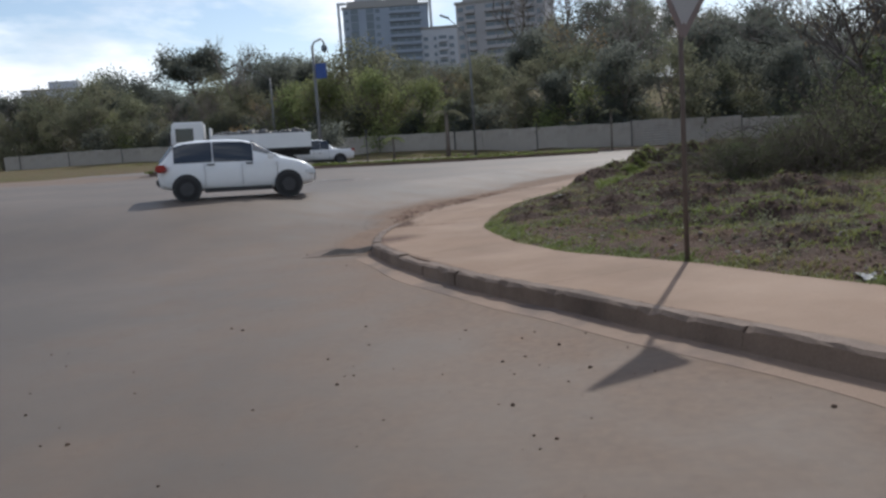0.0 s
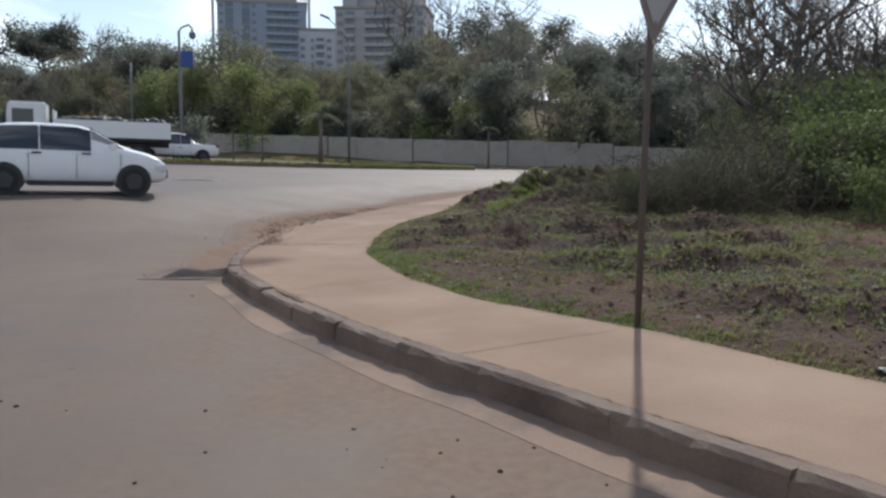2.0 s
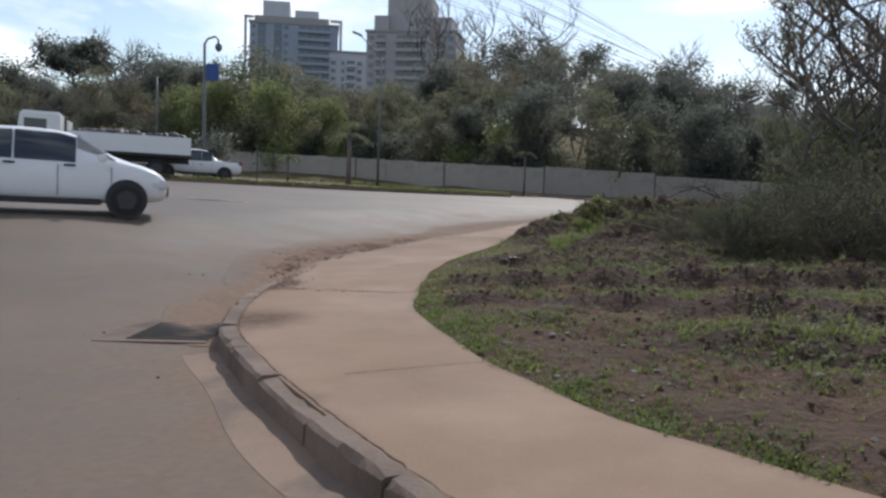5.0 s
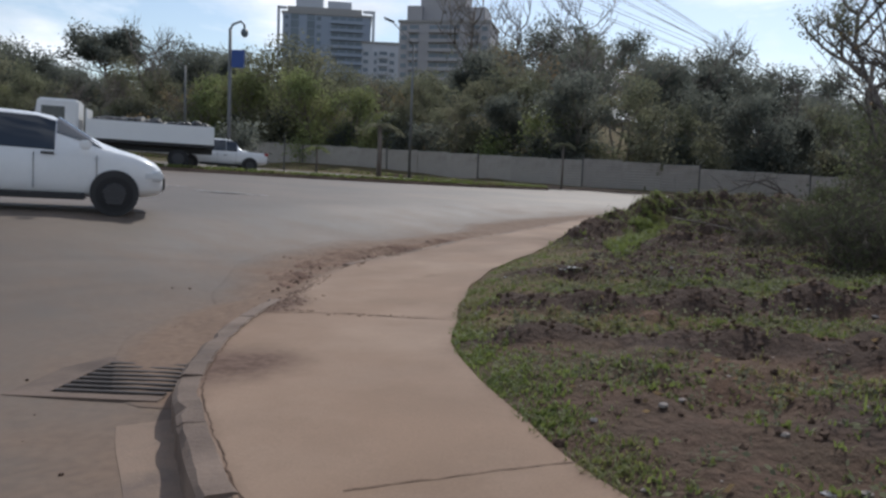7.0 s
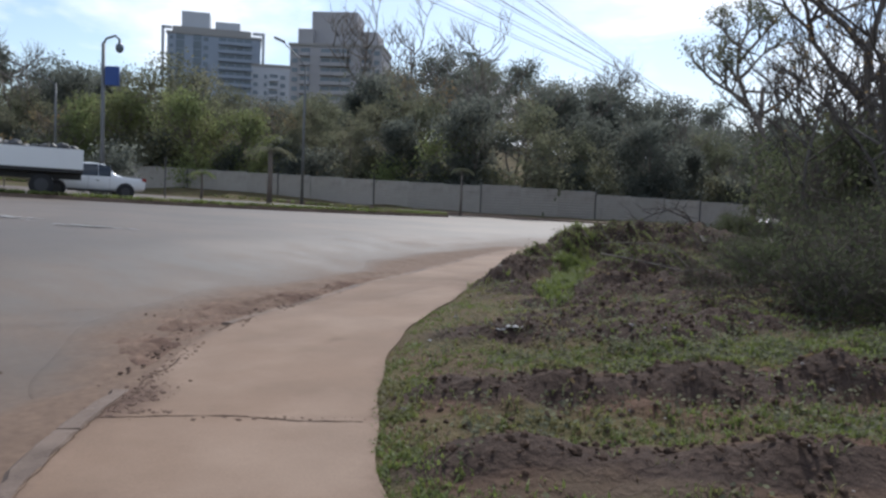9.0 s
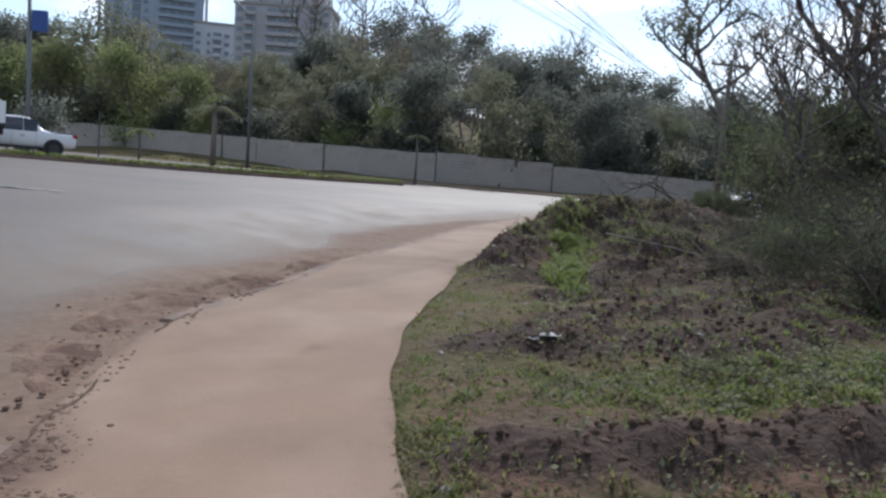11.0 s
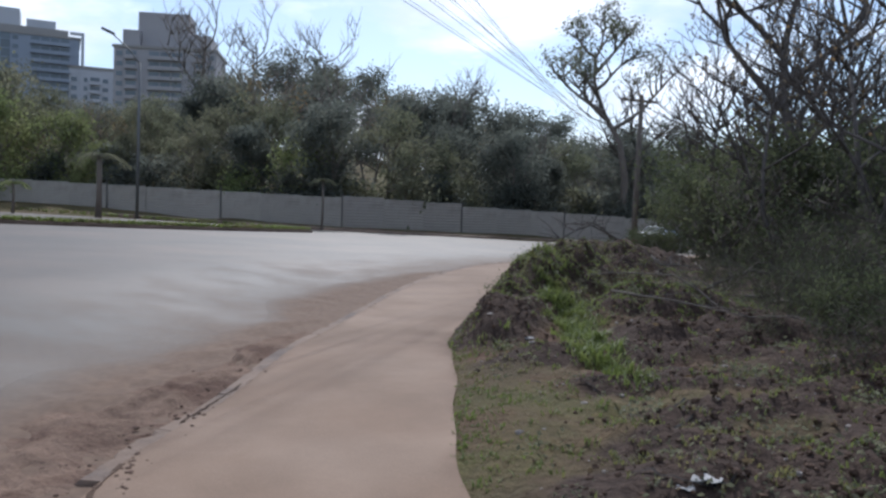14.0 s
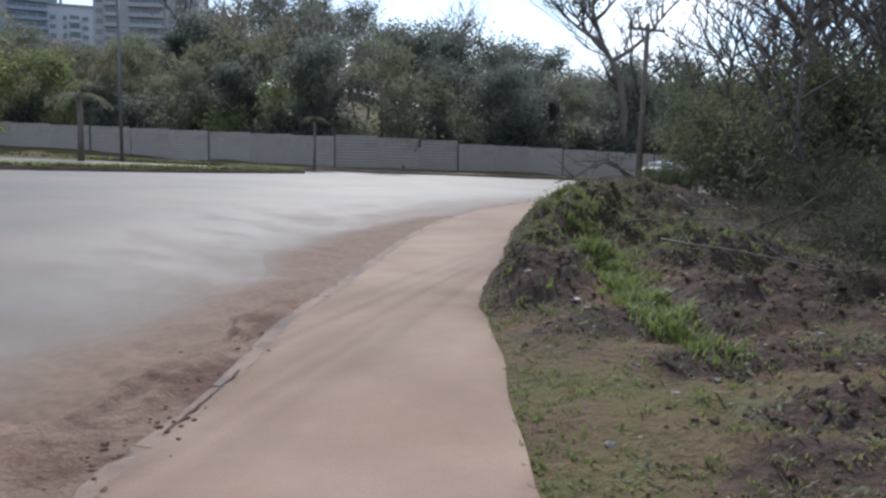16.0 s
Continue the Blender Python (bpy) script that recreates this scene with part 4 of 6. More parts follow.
for bx, by, s, k in ((16.3, 41.8, 1.1, 0), (19.2, 44.2, 1.2, 0), (22.6, 46.9, 1.4, 0), (12.0, 40.2, 0.55, 2), (24, 40, 1.3, 0), (27, 46, 1.6, 0), (21, 31, 1.2, 0), (18, 24, 1.1, 1), (33, 53, 1.8, 0)):
    if behind(bx, by):
        plant(THICKET[k], bx, by, s, bush_rng.uniform(0, 360))

glossy = make_tree("bush", "leafy evergreen bush catching the light", 55, 3.2, M_LEAF_GLOSSY, 3000, 0.07, 0.26, low=0.7, group=NEAR, category="bush", bark=M_BARK_DARK, kids=(8, 5, 3), levels=3, first=0.1, radius=0.05, ratio=0.58, wobble=0.2)
for bx, by, s in ((7.9, 17.4, 0.62), (8.8, 16.2, 0.7), (8.9, 18.6, 0.75), (10.0, 19.4, 0.9), (7.4, 14.2, 0.45), (11.4, 20.2, 1.0)):
    plant(glossy, bx, by, s, bush_rng.uniform(0, 360))

# slender trees in the thicket, some of them clad in creepers
creeper_tree = make_tree("thicket_tree", "slender tree clad in dark creepers in the thicket", 71, 8.5, M_LEAF_THICKET, 3000, 0.075, 0.24, low=0.8, ceiling=0.55, group="slender trees of the thicket", bark=M_BARK_DARK, kids=(9, 4, 3), levels=3, first=0.4, spread=0.75, radius=0.11, wobble=0.2, ratio=0.42, up=0.4, lean=0.06)
pole_tree = make_tree("thicket_tree", "thin bare tree with upswept grey twigs", 72, 9.0, M_LEAF_DRY, 120, 0.06, 0.1, group="slender trees of the thicket", bark=M_BARK_DARK, kids=(7, 4, 3), levels=3, first=0.35, spread=0.7, radius=0.09, wobble=0.24, ratio=0.5, up=0.5, lean=0.1)
leafy_tree = make_tree("thicket_tree", "dark leafy tree standing over the thicket", 73, 7.0, M_LEAF_THICKET, 4200, 0.09, 0.36, low=0.6, group="slender trees of the thicket", bark=M_BARK_DARK, kids=(8, 5, 3), levels=2, first=0.25, spread=0.8, radius=0.12, wobble=0.18, ratio=0.5)
for proto, bx, by, s in ((creeper_tree, 14.6, 38.6, 0.95), (creeper_tree, 17.6, 35.2, 1.05), (creeper_tree, 15.6, 31.0, 0.9), (creeper_tree, 20.8, 41.2, 1.05), (creeper_tree, 24.6, 48.8, 1.15), (pole_tree, 8.2, 24.3, 0.8), (pole_tree, 9.3, 25.6, 0.7), (pole_tree, 14.2, 36.4, 1.0), (pole_tree, 16.4, 33.4, 1.1), (pole_tree, 18.8, 38.4, 1.15), (pole_tree, 21.0, 36.2, 1.1), (pole_tree, 12.2, 29.6, 0.85), (pole_tree, 19.0, 45.6, 1.0), (pole_tree, 10.9, 21.6, 0.7), (pole_tree, 11.6, 27.0, 0.95), (pole_tree, 9.6, 27.6, 0.75), (pole_tree, 10.8, 29.8, 0.8), (pole_tree, 13.0, 35.4, 0.9), (pole_tree, 12.2, 32.2, 0.85), (pole_tree, 23.4, 44.0, 1.2), (leafy_tree, 20.2, 46.6, 0.8), (leafy_tree, 23.2, 41.6, 0.8), (leafy_tree, 26.8, 50.4, 0.95), (leafy_tree, 30.5, 55.0, 1.0), (leafy_tree, 27.5, 43.5, 0.9)):
    if behind(bx, by):
        plant(proto, bx, by, s, bush_rng.uniform(0, 360))

# low brush over the back of the verge
for k in range(34):
    bx, by = bush_rng.uniform(3.6, 10.5), bush_rng.uniform(15.5, 36.0)
    d = float(line_distance(bx, by, EDGE_LINE[::2])[0])
    if d < 3.8 or d > 7.5:
        continue
    plant(THICKET[bush_rng.choice((0, 1, 2, 1))], bx, by, bush_rng.uniform(0.15, 0.25) + (0.05 * (d - 3.6) if behind(bx, by) else 0.0), bush_rng.uniform(0, 360), 0.12)
dark_brush = make_tree("bush", "low dark bare brush tangled over the soil", 54, 3.0, M_LEAF_THICKET, 550, 0.055, 0.2, low=0.4, group=NEAR, category="bush", bark=M_BARK_BROWN, kids=(8, 4, 3), levels=3, first=0.02, radius=0.045, ratio=0.7, wobble=0.3, up=0.05)
for k in range(56):
    bx, by = bush_rng.uniform(2.8, 9.0), bush_rng.uniform(16.5, 30.0)
    d = float(line_distance(bx, by, EDGE_LINE[::2])[0])
    if d < 3.3 or d > 6.5:
        continue
    plant(dark_brush, bx, by, bush_rng.uniform(0.16, 0.28) + (0.07 * (d - 3.2) if behind(bx, by) else 0.0), bush_rng.uniform(0, 360), 0.1)
for k in range(60):
    bx, by = bush_rng.uniform(3.0, 7.0), bush_rng.uniform(17.0, 23.0)
    if bx > 0.42 * (by - 8.4) and float(line_distance(bx, by, EDGE_LINE[::2])[0]) > 2.7:
        plant(dark_brush if k % 2 else THICKET[1], bx, by, bush_rng.uniform(0.16, 0.28), bush_rng.uniform(0, 360), 0.08)
for k in range(95):
    bx, by = bush_rng.uniform(3.8, 10.5), bush_rng.uniform(16.0, 28.0)
    d = float(line_distance(bx, by, EDGE_LINE[::2])[0])
    if behind(bx, by) and d > 3.2:
        plant(THICKET[2] if k % 3 else dark_brush, bx, by, bush_rng.uniform(0.22, 0.4) + 0.05 * (d - 3.2), bush_rng.uniform(0, 360), 0.1)
for bx, by, s in ((8.6, 22.4, 0.85), (9.6, 28.0, 1.0), (9.2, 19.6, 0.85), (10.8, 31.2, 1.0)):
    plant(dark_brush, bx, by, s if behind(bx, by) else 0.3, bush_rng.uniform(0, 360), 0.1)
for bx, by, s in ((12.4, 34.2, 0.72), (13.8, 36.0, 0.85), (15.2, 39.6, 0.9), (11.4, 30.6, 0.6), (16.4, 42.2, 0.9), (18.4, 43.9, 1.0), (10.4, 36.2, 0.38), (10.9, 36.0, 0.42), (11.6, 36.8, 0.5), (10.0, 34.8, 0.36), (12.4, 37.8, 0.5)):
    plant(THICKET[bush_rng.choice((0, 1))], bx, by, s if behind(bx, by) else 0.3, bush_rng.uniform(0, 360))

# saplings by the hoarding
sap = make_tree("sapling", "young tree with rusty orange leaves on the far bank", 61, 3.2, M_LEAF_DRY, 700, 0.13, 0.35, category="tree", kids=(7, 4), levels=2, first=0.45, radius=0.05)
plant(sap, -26.2, 59.4, 1.0, 0)
shrub_left = make_tree("shrub", "dark rounded shrub at the foot of the camera pole", 62, 2.9, M_LEAF_DARK, 2600, 0.1, 0.42, low=0.7, category="shrub", kids=(9, 4), levels=2, first=0.1, radius=0.05)
plant(shrub_left, -17.2, 52.0, 1.0, 0)


def palm(x, y, height, size, label, mat):
    thing = empty("palm", pose(x, y, float(max(ground_z(x, y), main_plane(x, y)))), label, "palm")
    v, f = pole_tube([(0, 0, -0.1), (0.03, 0, height * 0.5), (0, 0, height)], [0.13 * size, 0.1 * size, 0.09 * size], 7)
    data_part("trunk", v, f, M_BARK, thing, smooth=True)
    rng = random.Random(int(height * 10))
    for k in range(9):
        ang = k * 2.4
        v, f = [], []
        n = 12
        for i in range(n):
            u = i / n
            r = 1.15 * size * u
            z = height + size * (0.55 * u - 1.0 * u * u)
            cx, cy = math.cos(ang) * r, math.sin(ang) * r
            for side in (-1, 1):
                w = 0.34 * size * (1 - 0.6 * u) + 0.05
                sx, sy = -math.sin(ang) * side, math.cos(ang) * side
                b = len(v)
                v += [(cx, cy, z), (cx + math.cos(ang) * 0.07, cy + math.sin(ang) * 0.07, z + 0.01), (cx + sx * w + math.cos(ang) * 0.12, cy + sy * w + math.sin(ang) * 0.12, z - 0.18 * size - rng.uniform(0, 0.08))]
                f.append((b, b + 1, b + 2))
        data_part("frond", v, f, mat, thing)


palm(-10.0, 60.6, 3.5, 1.5, "small palm with drooping green fronds by the hoarding", M_LEAF_MID)
palm(-14.2, 60.0, 1.7, 0.75, "young palm with yellowish fronds by the hoarding", M_LEAF_LIGHT)
palm(2.4, 60.5, 3.0, 0.7, "thin young palm against the hoarding", M_LEAF_MID)

# ---- vehicles ----
M_WHITE = material("white car paint", (0.72, 0.73, 0.74), 0.28, vary=0.05, scale=2, fine=20, bump=0, spec=0.5)
M_SILVER = material("silver car paint", (0.5, 0.51, 0.53), 0.3, metal=0.5, vary=0.05, scale=2, fine=20, bump=0, spec=0.5)
M_GLASS = material("tinted car glass", (0.035, 0.042, 0.055), 0.08, vary=0.15, scale=1, bump=0, spec=0.6)
M_TYRE = material("tyre rubber", (0.025, 0.025, 0.026), 0.85, vary=0.2, scale=8, bump=0.3)
M_RIM = material("wheel rim", (0.06, 0.06, 0.064), 0.5, metal=0.5, vary=0.1, bump=0)
M_BLACK = material("black plastic", (0.03, 0.03, 0.032), 0.6, vary=0.2, bump=0.1)
M_RED = material("red lens", (0.28, 0.015, 0.012), 0.25, vary=0.1, bump=0)
M_LENS = material("clear lens", (0.6, 0.62, 0.64), 0.15, vary=0.1, bump=0)


def loft(stations, rows):
    """Cross-sections, mirrored, joined along the vehicle; rows: (share of half width, which height, shift)."""
    verts, faces, n = [], [], 0
    for st in stations:
        x = st[0]
        ring = rows(st)
        full = [(x, y, z) for y, z in ring] + [(x, -y, z) for y, z in reversed(ring) if y > 1e-4]
        n = len(full)
        verts += full
    for i in range(len(stations) - 1):
        for k in range(n):
            a, b = i * n + k, i * n + (k + 1) % n
            faces.append((a, b, b + n, a + n))
    faces.append(tuple(range(n))[::-1])
    faces.append(tuple(range((len(stations) - 1) * n, len(stations) * n)))
    return verts, faces, n


def car_rows(st):
    x, zb, belt, roof, w, wr = st
    return [(0.0, zb), (w * 0.86, zb), (w * 0.97, zb + 0.12), (w, zb + 0.34), (w * 0.985, belt - 0.08), (w * 0.94, belt), ((w * 0.94 + wr) / 2 + 0.01, (belt + roof) / 2), (wr, roof - 0.07), (wr * 0.86, roof - 0.015), (0.0, roof)]


def glass_patch(verts, n, cells, push, mat, name, parent, shrink=0.9, label=""):
    """Panes made from cells of the loft, drawn in a little and laid just proud of the body."""
    ids = sorted({i for quad in cells for i in quad})
    where = {i: k for k, i in enumerate(ids)}
    pts = [Vector(verts[i]) for i in ids]
    c = sum(pts, Vector()) / len(pts)
    nrm = [Vector() for _ in ids]
    for quad in cells:
        p = [Vector(verts[i]) for i in quad]
        nv = (p[2] - p[0]).cross(p[3] - p[1]).normalized()
        mid = sum(p, Vector()) / 4
        if nv.dot(mid - Vector((mid.x * 0.6, 0, 0.7))) < 0:
            nv = -nv
        for i in quad:
            nrm[where[i]] += nv
    v = [c + (p - c) * shrink + d.normalized() * push for p, d in zip(pts, nrm)]
    f = [tuple(where[i] for i in quad) for quad in cells]
    return data_part(name, v, f, mat, parent, label, smooth=True)


def wheel(parent, x, y, z, r, width):
    bm = bmesh.new()
    bmesh.ops.create_cone(bm, cap_ends=True, segments=28, radius1=r, radius2=r, depth=width, matrix=Matrix.Translation((x, y, z)) @ Matrix.Rotation(math.pi / 2, 4, "X"))
    bmesh.ops.bevel(bm, geom=[e for e in bm.edges if len(e.link_faces) == 2 and abs(e.calc_face_angle(0)) > 0.8], offset=0.03, segments=2, affect="EDGES")
    tyre = part("wheel", bm, M_TYRE, parent, "black tyre", smooth=False)
    side = 1 if y > 0 else -1
    bm = bmesh.new()
    bmesh.ops.create_cone(bm, cap_ends=True, segments=24, radius1=r * 0.6, radius2=r * 0.52, depth=0.03, matrix=Matrix.Translation((x, y + side * (width / 2 + 0.008), z)) @ Matrix.Rotation(-side * math.pi / 2, 4, "X"))
    for k in range(5):
        a = k * 2 * math.pi / 5
        box(bm, -0.03, -0.012, 0.06, 0.03, 0.012, r * 0.58, m=Matrix.Translation((x, y + side * (width / 2 + 0.026), z)) @ Matrix.Rotation(a, 4, "Y"))
    part("rim", bm, M_RIM, tyre, "grey spoked rim")
    return tyre


def make_car(name, label, paint, x, y, yaw, stations, pillars, length, width, wheels, r=0.31, bed=False, category="car", z=None):
    """stations run from the tail (low x) to the nose."""
    zz = float(main_plane(x, y)) if z is None else z
    tilt = math.degrees(math.atan(0.0256))
    car = empty(name, Matrix.Translation((x, y, zz)) @ Matrix.Rotation(radians(tilt), 4, "Y") @ Matrix.Rotation(radians(yaw), 4, "Z"), label, category, "vehicles on the road")
    verts, faces, n = loft(stations, car_rows)
    body = data_part("body", verts, faces, paint, car, smooth=True)
    body.data.polygons.foreach_set("use_smooth", [len(p.vertices) == 4 for p in body.data.polygons])
    bev = body.modifiers.new("soft", "SUBSURF")
    bev.levels = bev.render_levels = 1
    # side windows, in cells between the pillars
    for a, b in pillars["side"]:
        for side in (0, 1):
            cells = []
            for i in range(a, b):
                for k in (5, 6):
                    if side == 0:
                        cells.append((i * n + k, (i + 1) * n + k, (i + 1) * n + k + 1, i * n + k + 1))
                    else:
                        q, q2 = n - k, n - k - 1
                        cells.append((i * n + q, (i + 1) * n + q, (i + 1) * n + q2, i * n + q2))
            glass_patch(verts, n, cells, 0.012, M_GLASS, "side_window", car, 0.97)
    for key, nm in (("front", "windscreen"), ("rear", "rear_window")):
        i = pillars[key]
        cells = [(i * n + k, (i + 1) * n + k, (i + 1) * n + k + 1, i * n + k + 1) for k in ((6, 7, 8, 9, 10, 11) if key == "front" else (7, 8, 9, 10))]
        glass_patch(verts, n, cells, 0.014, M_GLASS, nm, car, 0.98)
    hw = width / 2
    for wx in wheels:
        for wy in (hw - 0.1, -hw + 0.1):
            bm = bmesh.new()
            bmesh.ops.create_cone(bm, cap_ends=True, segments=28, radius1=r + 0.05, radius2=r + 0.05, depth=0.23, matrix=Matrix.Translation((wx, wy, r + 0.02)) @ Matrix.Rotation(math.pi / 2, 4, "X"))
            part("wheel_arch", bm, M_BLACK, car)
            wheel(car, wx, wy + (0.035 if wy > 0 else -0.035), r, r, 0.2)
    tail, nose = stations[0][0], stations[-1][0]
    tw, nw = stations[1][4], stations[-2][4]
    for s in (1, -1):
        bm = bmesh.new()
        zt = stations[1][2] - 0.05
        box(bm, tail - 0.01, s * tw * 0.97 - 0.19, zt - 0.1, tail + 0.24, s * tw * 0.97 + 0.012 * s + (0.0 if s > 0 else 0.19), zt + 0.08, 0.04)
        part("tail_light", bm, M_RED, car, "red tail light")
        bm = bmesh.new()
        zn = stations[-2][2] - 0.12
        box(bm, nose - 0.32, s * nw * 0.8 - 0.18, zn - 0.1, nose - 0.02, s * nw * 0.8 + 0.16, zn + 0.06, 0.04)
        part("headlight", bm, M_LENS, car, "clear headlight")
        bm = bmesh.new()
        mx = stations[pillars["front"] + 1][0] - 0.22
        box(bm, mx - 0.08, s * (hw + 0.02), 0.92, mx + 0.08, s * (hw + 0.17), 1.06, 0.03)
        part("mirror", bm, paint, car)
        for hx in pillars["handles"]:
            bm = bmesh.new()
            box(bm, hx - 0.09, s * hw * 0.985, 0.83, hx + 0.09, s * hw * 1.005 + s * 0.012, 0.865, 0.008)
            part("door_handle", bm, M_BLACK, car)
    bm = bmesh.new()
    box(bm, tail - 0.02, -tw * 0.82, stations[0][1] + 0.0, tail + 0.2, tw * 0.82, stations[0][1] + 0.17, 0.03)
    part("bumper", bm, M_BLACK, car, "black rear bumper strip")
    bm = bmesh.new()
    box(bm, nose - 0.2, -nw * 0.6, stations[-1][1] + 0.02, nose + 0.015, nw * 0.6, stations[-1][1] + 0.26, 0.03)
    part("grille", bm, M_BLACK, car, "black front grille")
    bm = bmesh.new()
    box(bm, tail - 0.03, -0.2, stations[0][1] + 0.28, tail + 0.02, 0.2, stations[0][1] + 0.41, 0.008)
    part("number_plate", bm, M_GREY, car, "grey number plate")
    for s in (1, -1):
        bm = bmesh.new()
        box(bm, wheels[0] + r + 0.1, s * hw * 0.9, stations[4][1] - 0.01, wheels[1] - r - 0.1, s * hw * 0.985, stations[4][1] + 0.09, 0.02)
        part("sill", bm, M_BLACK, car)
        for dx in pillars["seams"]:
            bm = bmesh.new()
            box(bm, dx - 0.003, s * hw * 0.97, 0.34, dx + 0.003, s * hw * 1.004, stations[4][2] - 0.05)
            part("door_seam", bm, M_BLACK, car)
    if bed:
        bm = bmesh.new()
        box(bm, tail + 0.12, -hw * 0.8, 0.98, tail + 1.35, hw * 0.8, 1.075)
        part("bed_cover", bm, M_BLACK, car, "dark open load bed")
    return car


# x, underside, belt line, roof, half width at belt, half width at roof
HATCH = [(-1.85, 0.38, 0.78, 0.84, 0.62, 0.5), (-1.78, 0.3, 0.86, 0.95, 0.77, 0.6), (-1.45, 0.24, 0.9, 1.36, 0.81, 0.6), (-1.2, 0.22, 0.9, 1.43, 0.82, 0.6), (-0.55, 0.2, 0.9, 1.46, 0.82, 0.61), (0.15, 0.2, 0.89, 1.44, 0.82, 0.6), (0.4, 0.2, 0.88, 1.38, 0.82, 0.58), (1.02, 0.2, 0.92, 0.98, 0.82, 0.64), (1.5, 0.22, 0.85, 0.9, 0.79, 0.6), (1.8, 0.26, 0.72, 0.77, 0.72, 0.54), (1.9, 0.32, 0.58, 0.62, 0.6, 0.44)]
SEDAN = [(-2.28, 0.42, 0.85, 0.92, 0.66, 0.5), (-2.2, 0.3, 0.95, 1.02, 0.8, 0.62), (-1.75, 0.24, 0.98, 1.06, 0.86, 0.64), (-0.95, 0.2, 0.96, 1.38, 0.88, 0.6), (-0.5, 0.2, 0.95, 1.45, 0.88, 0.6), (0.2, 0.2, 0.93, 1.45, 0.88, 0.6), (0.5, 0.2, 0.92, 1.38, 0.88, 0.58), (1.25, 0.2, 0.92, 0.98, 0.87, 0.62), (1.85, 0.22, 0.8, 0.86, 0.82, 0.58), (2.2, 0.28, 0.66, 0.72, 0.7, 0.5), (2.28, 0.36, 0.56, 0.6, 0.58, 0.4)]
PICKUP = [(-2.45, 0.5, 1.0, 1.06, 0.8, 0.72), (-2.4, 0.42, 1.02, 1.08, 0.88, 0.76), (-1.9, 0.36, 1.02, 1.08, 0.91, 0.78), (-1.0, 0.34, 1.03, 1.09, 0.92, 0.78), (-0.85, 0.32, 1.04, 1.6, 0.92, 0.66), (-0.3, 0.32, 1.04, 1.69, 0.92, 0.66), (0.45, 0.32, 1.03, 1.67, 0.92, 0.65), (0.7, 0.32, 1.03, 1.6, 0.92, 0.63), (1.4, 0.32, 1.05, 1.12, 0.91, 0.7), (2.0, 0.34, 0.95, 1.02, 0.87, 0.64), (2.36, 0.4, 0.8, 0.86, 0.76, 0.55), (2.45, 0.46, 0.68, 0.74, 0.64, 0.45)]
make_car("hatchback", "white five-door hatchback with dark windows on the road", M_WHITE, -7.6, 17.9, 27, HATCH, {"side": [(2, 4), (4, 6)], "front": 6, "rear": 1, "handles": (-0.6, 0.3), "seams": (-0.75, 0.12, 0.95)}, 3.7, 1.64, (-1.18, 1.2), r=0.29, z=float(road_z(-7.6, 17.9)))
make_car("sedan", "silver four-door sedan driving away along the road", M_SILVER, 20.6, 53.2, 41, SEDAN, {"side": [(3, 4), (4, 6)], "front": 6, "rear": 2, "handles": (-0.55, 0.5), "seams": (-0.85, 0.1, 1.1)}, 4.56, 1.76, (-1.35, 1.35), z=float(road_z(20.6, 53.2)))
make_car("pickup", "white double-cab pickup on the lane behind the island", M_WHITE, -16.2, 47.4, 208, PICKUP, {"side": [(4, 5), (5, 7)], "front": 7, "rear": 3, "handles": (-0.25, 0.75), "seams": (-0.8, 0.15, 1.2)}, 4.9, 1.84, (-1.5, 1.5), r=0.36, bed=True, category="pickup truck")


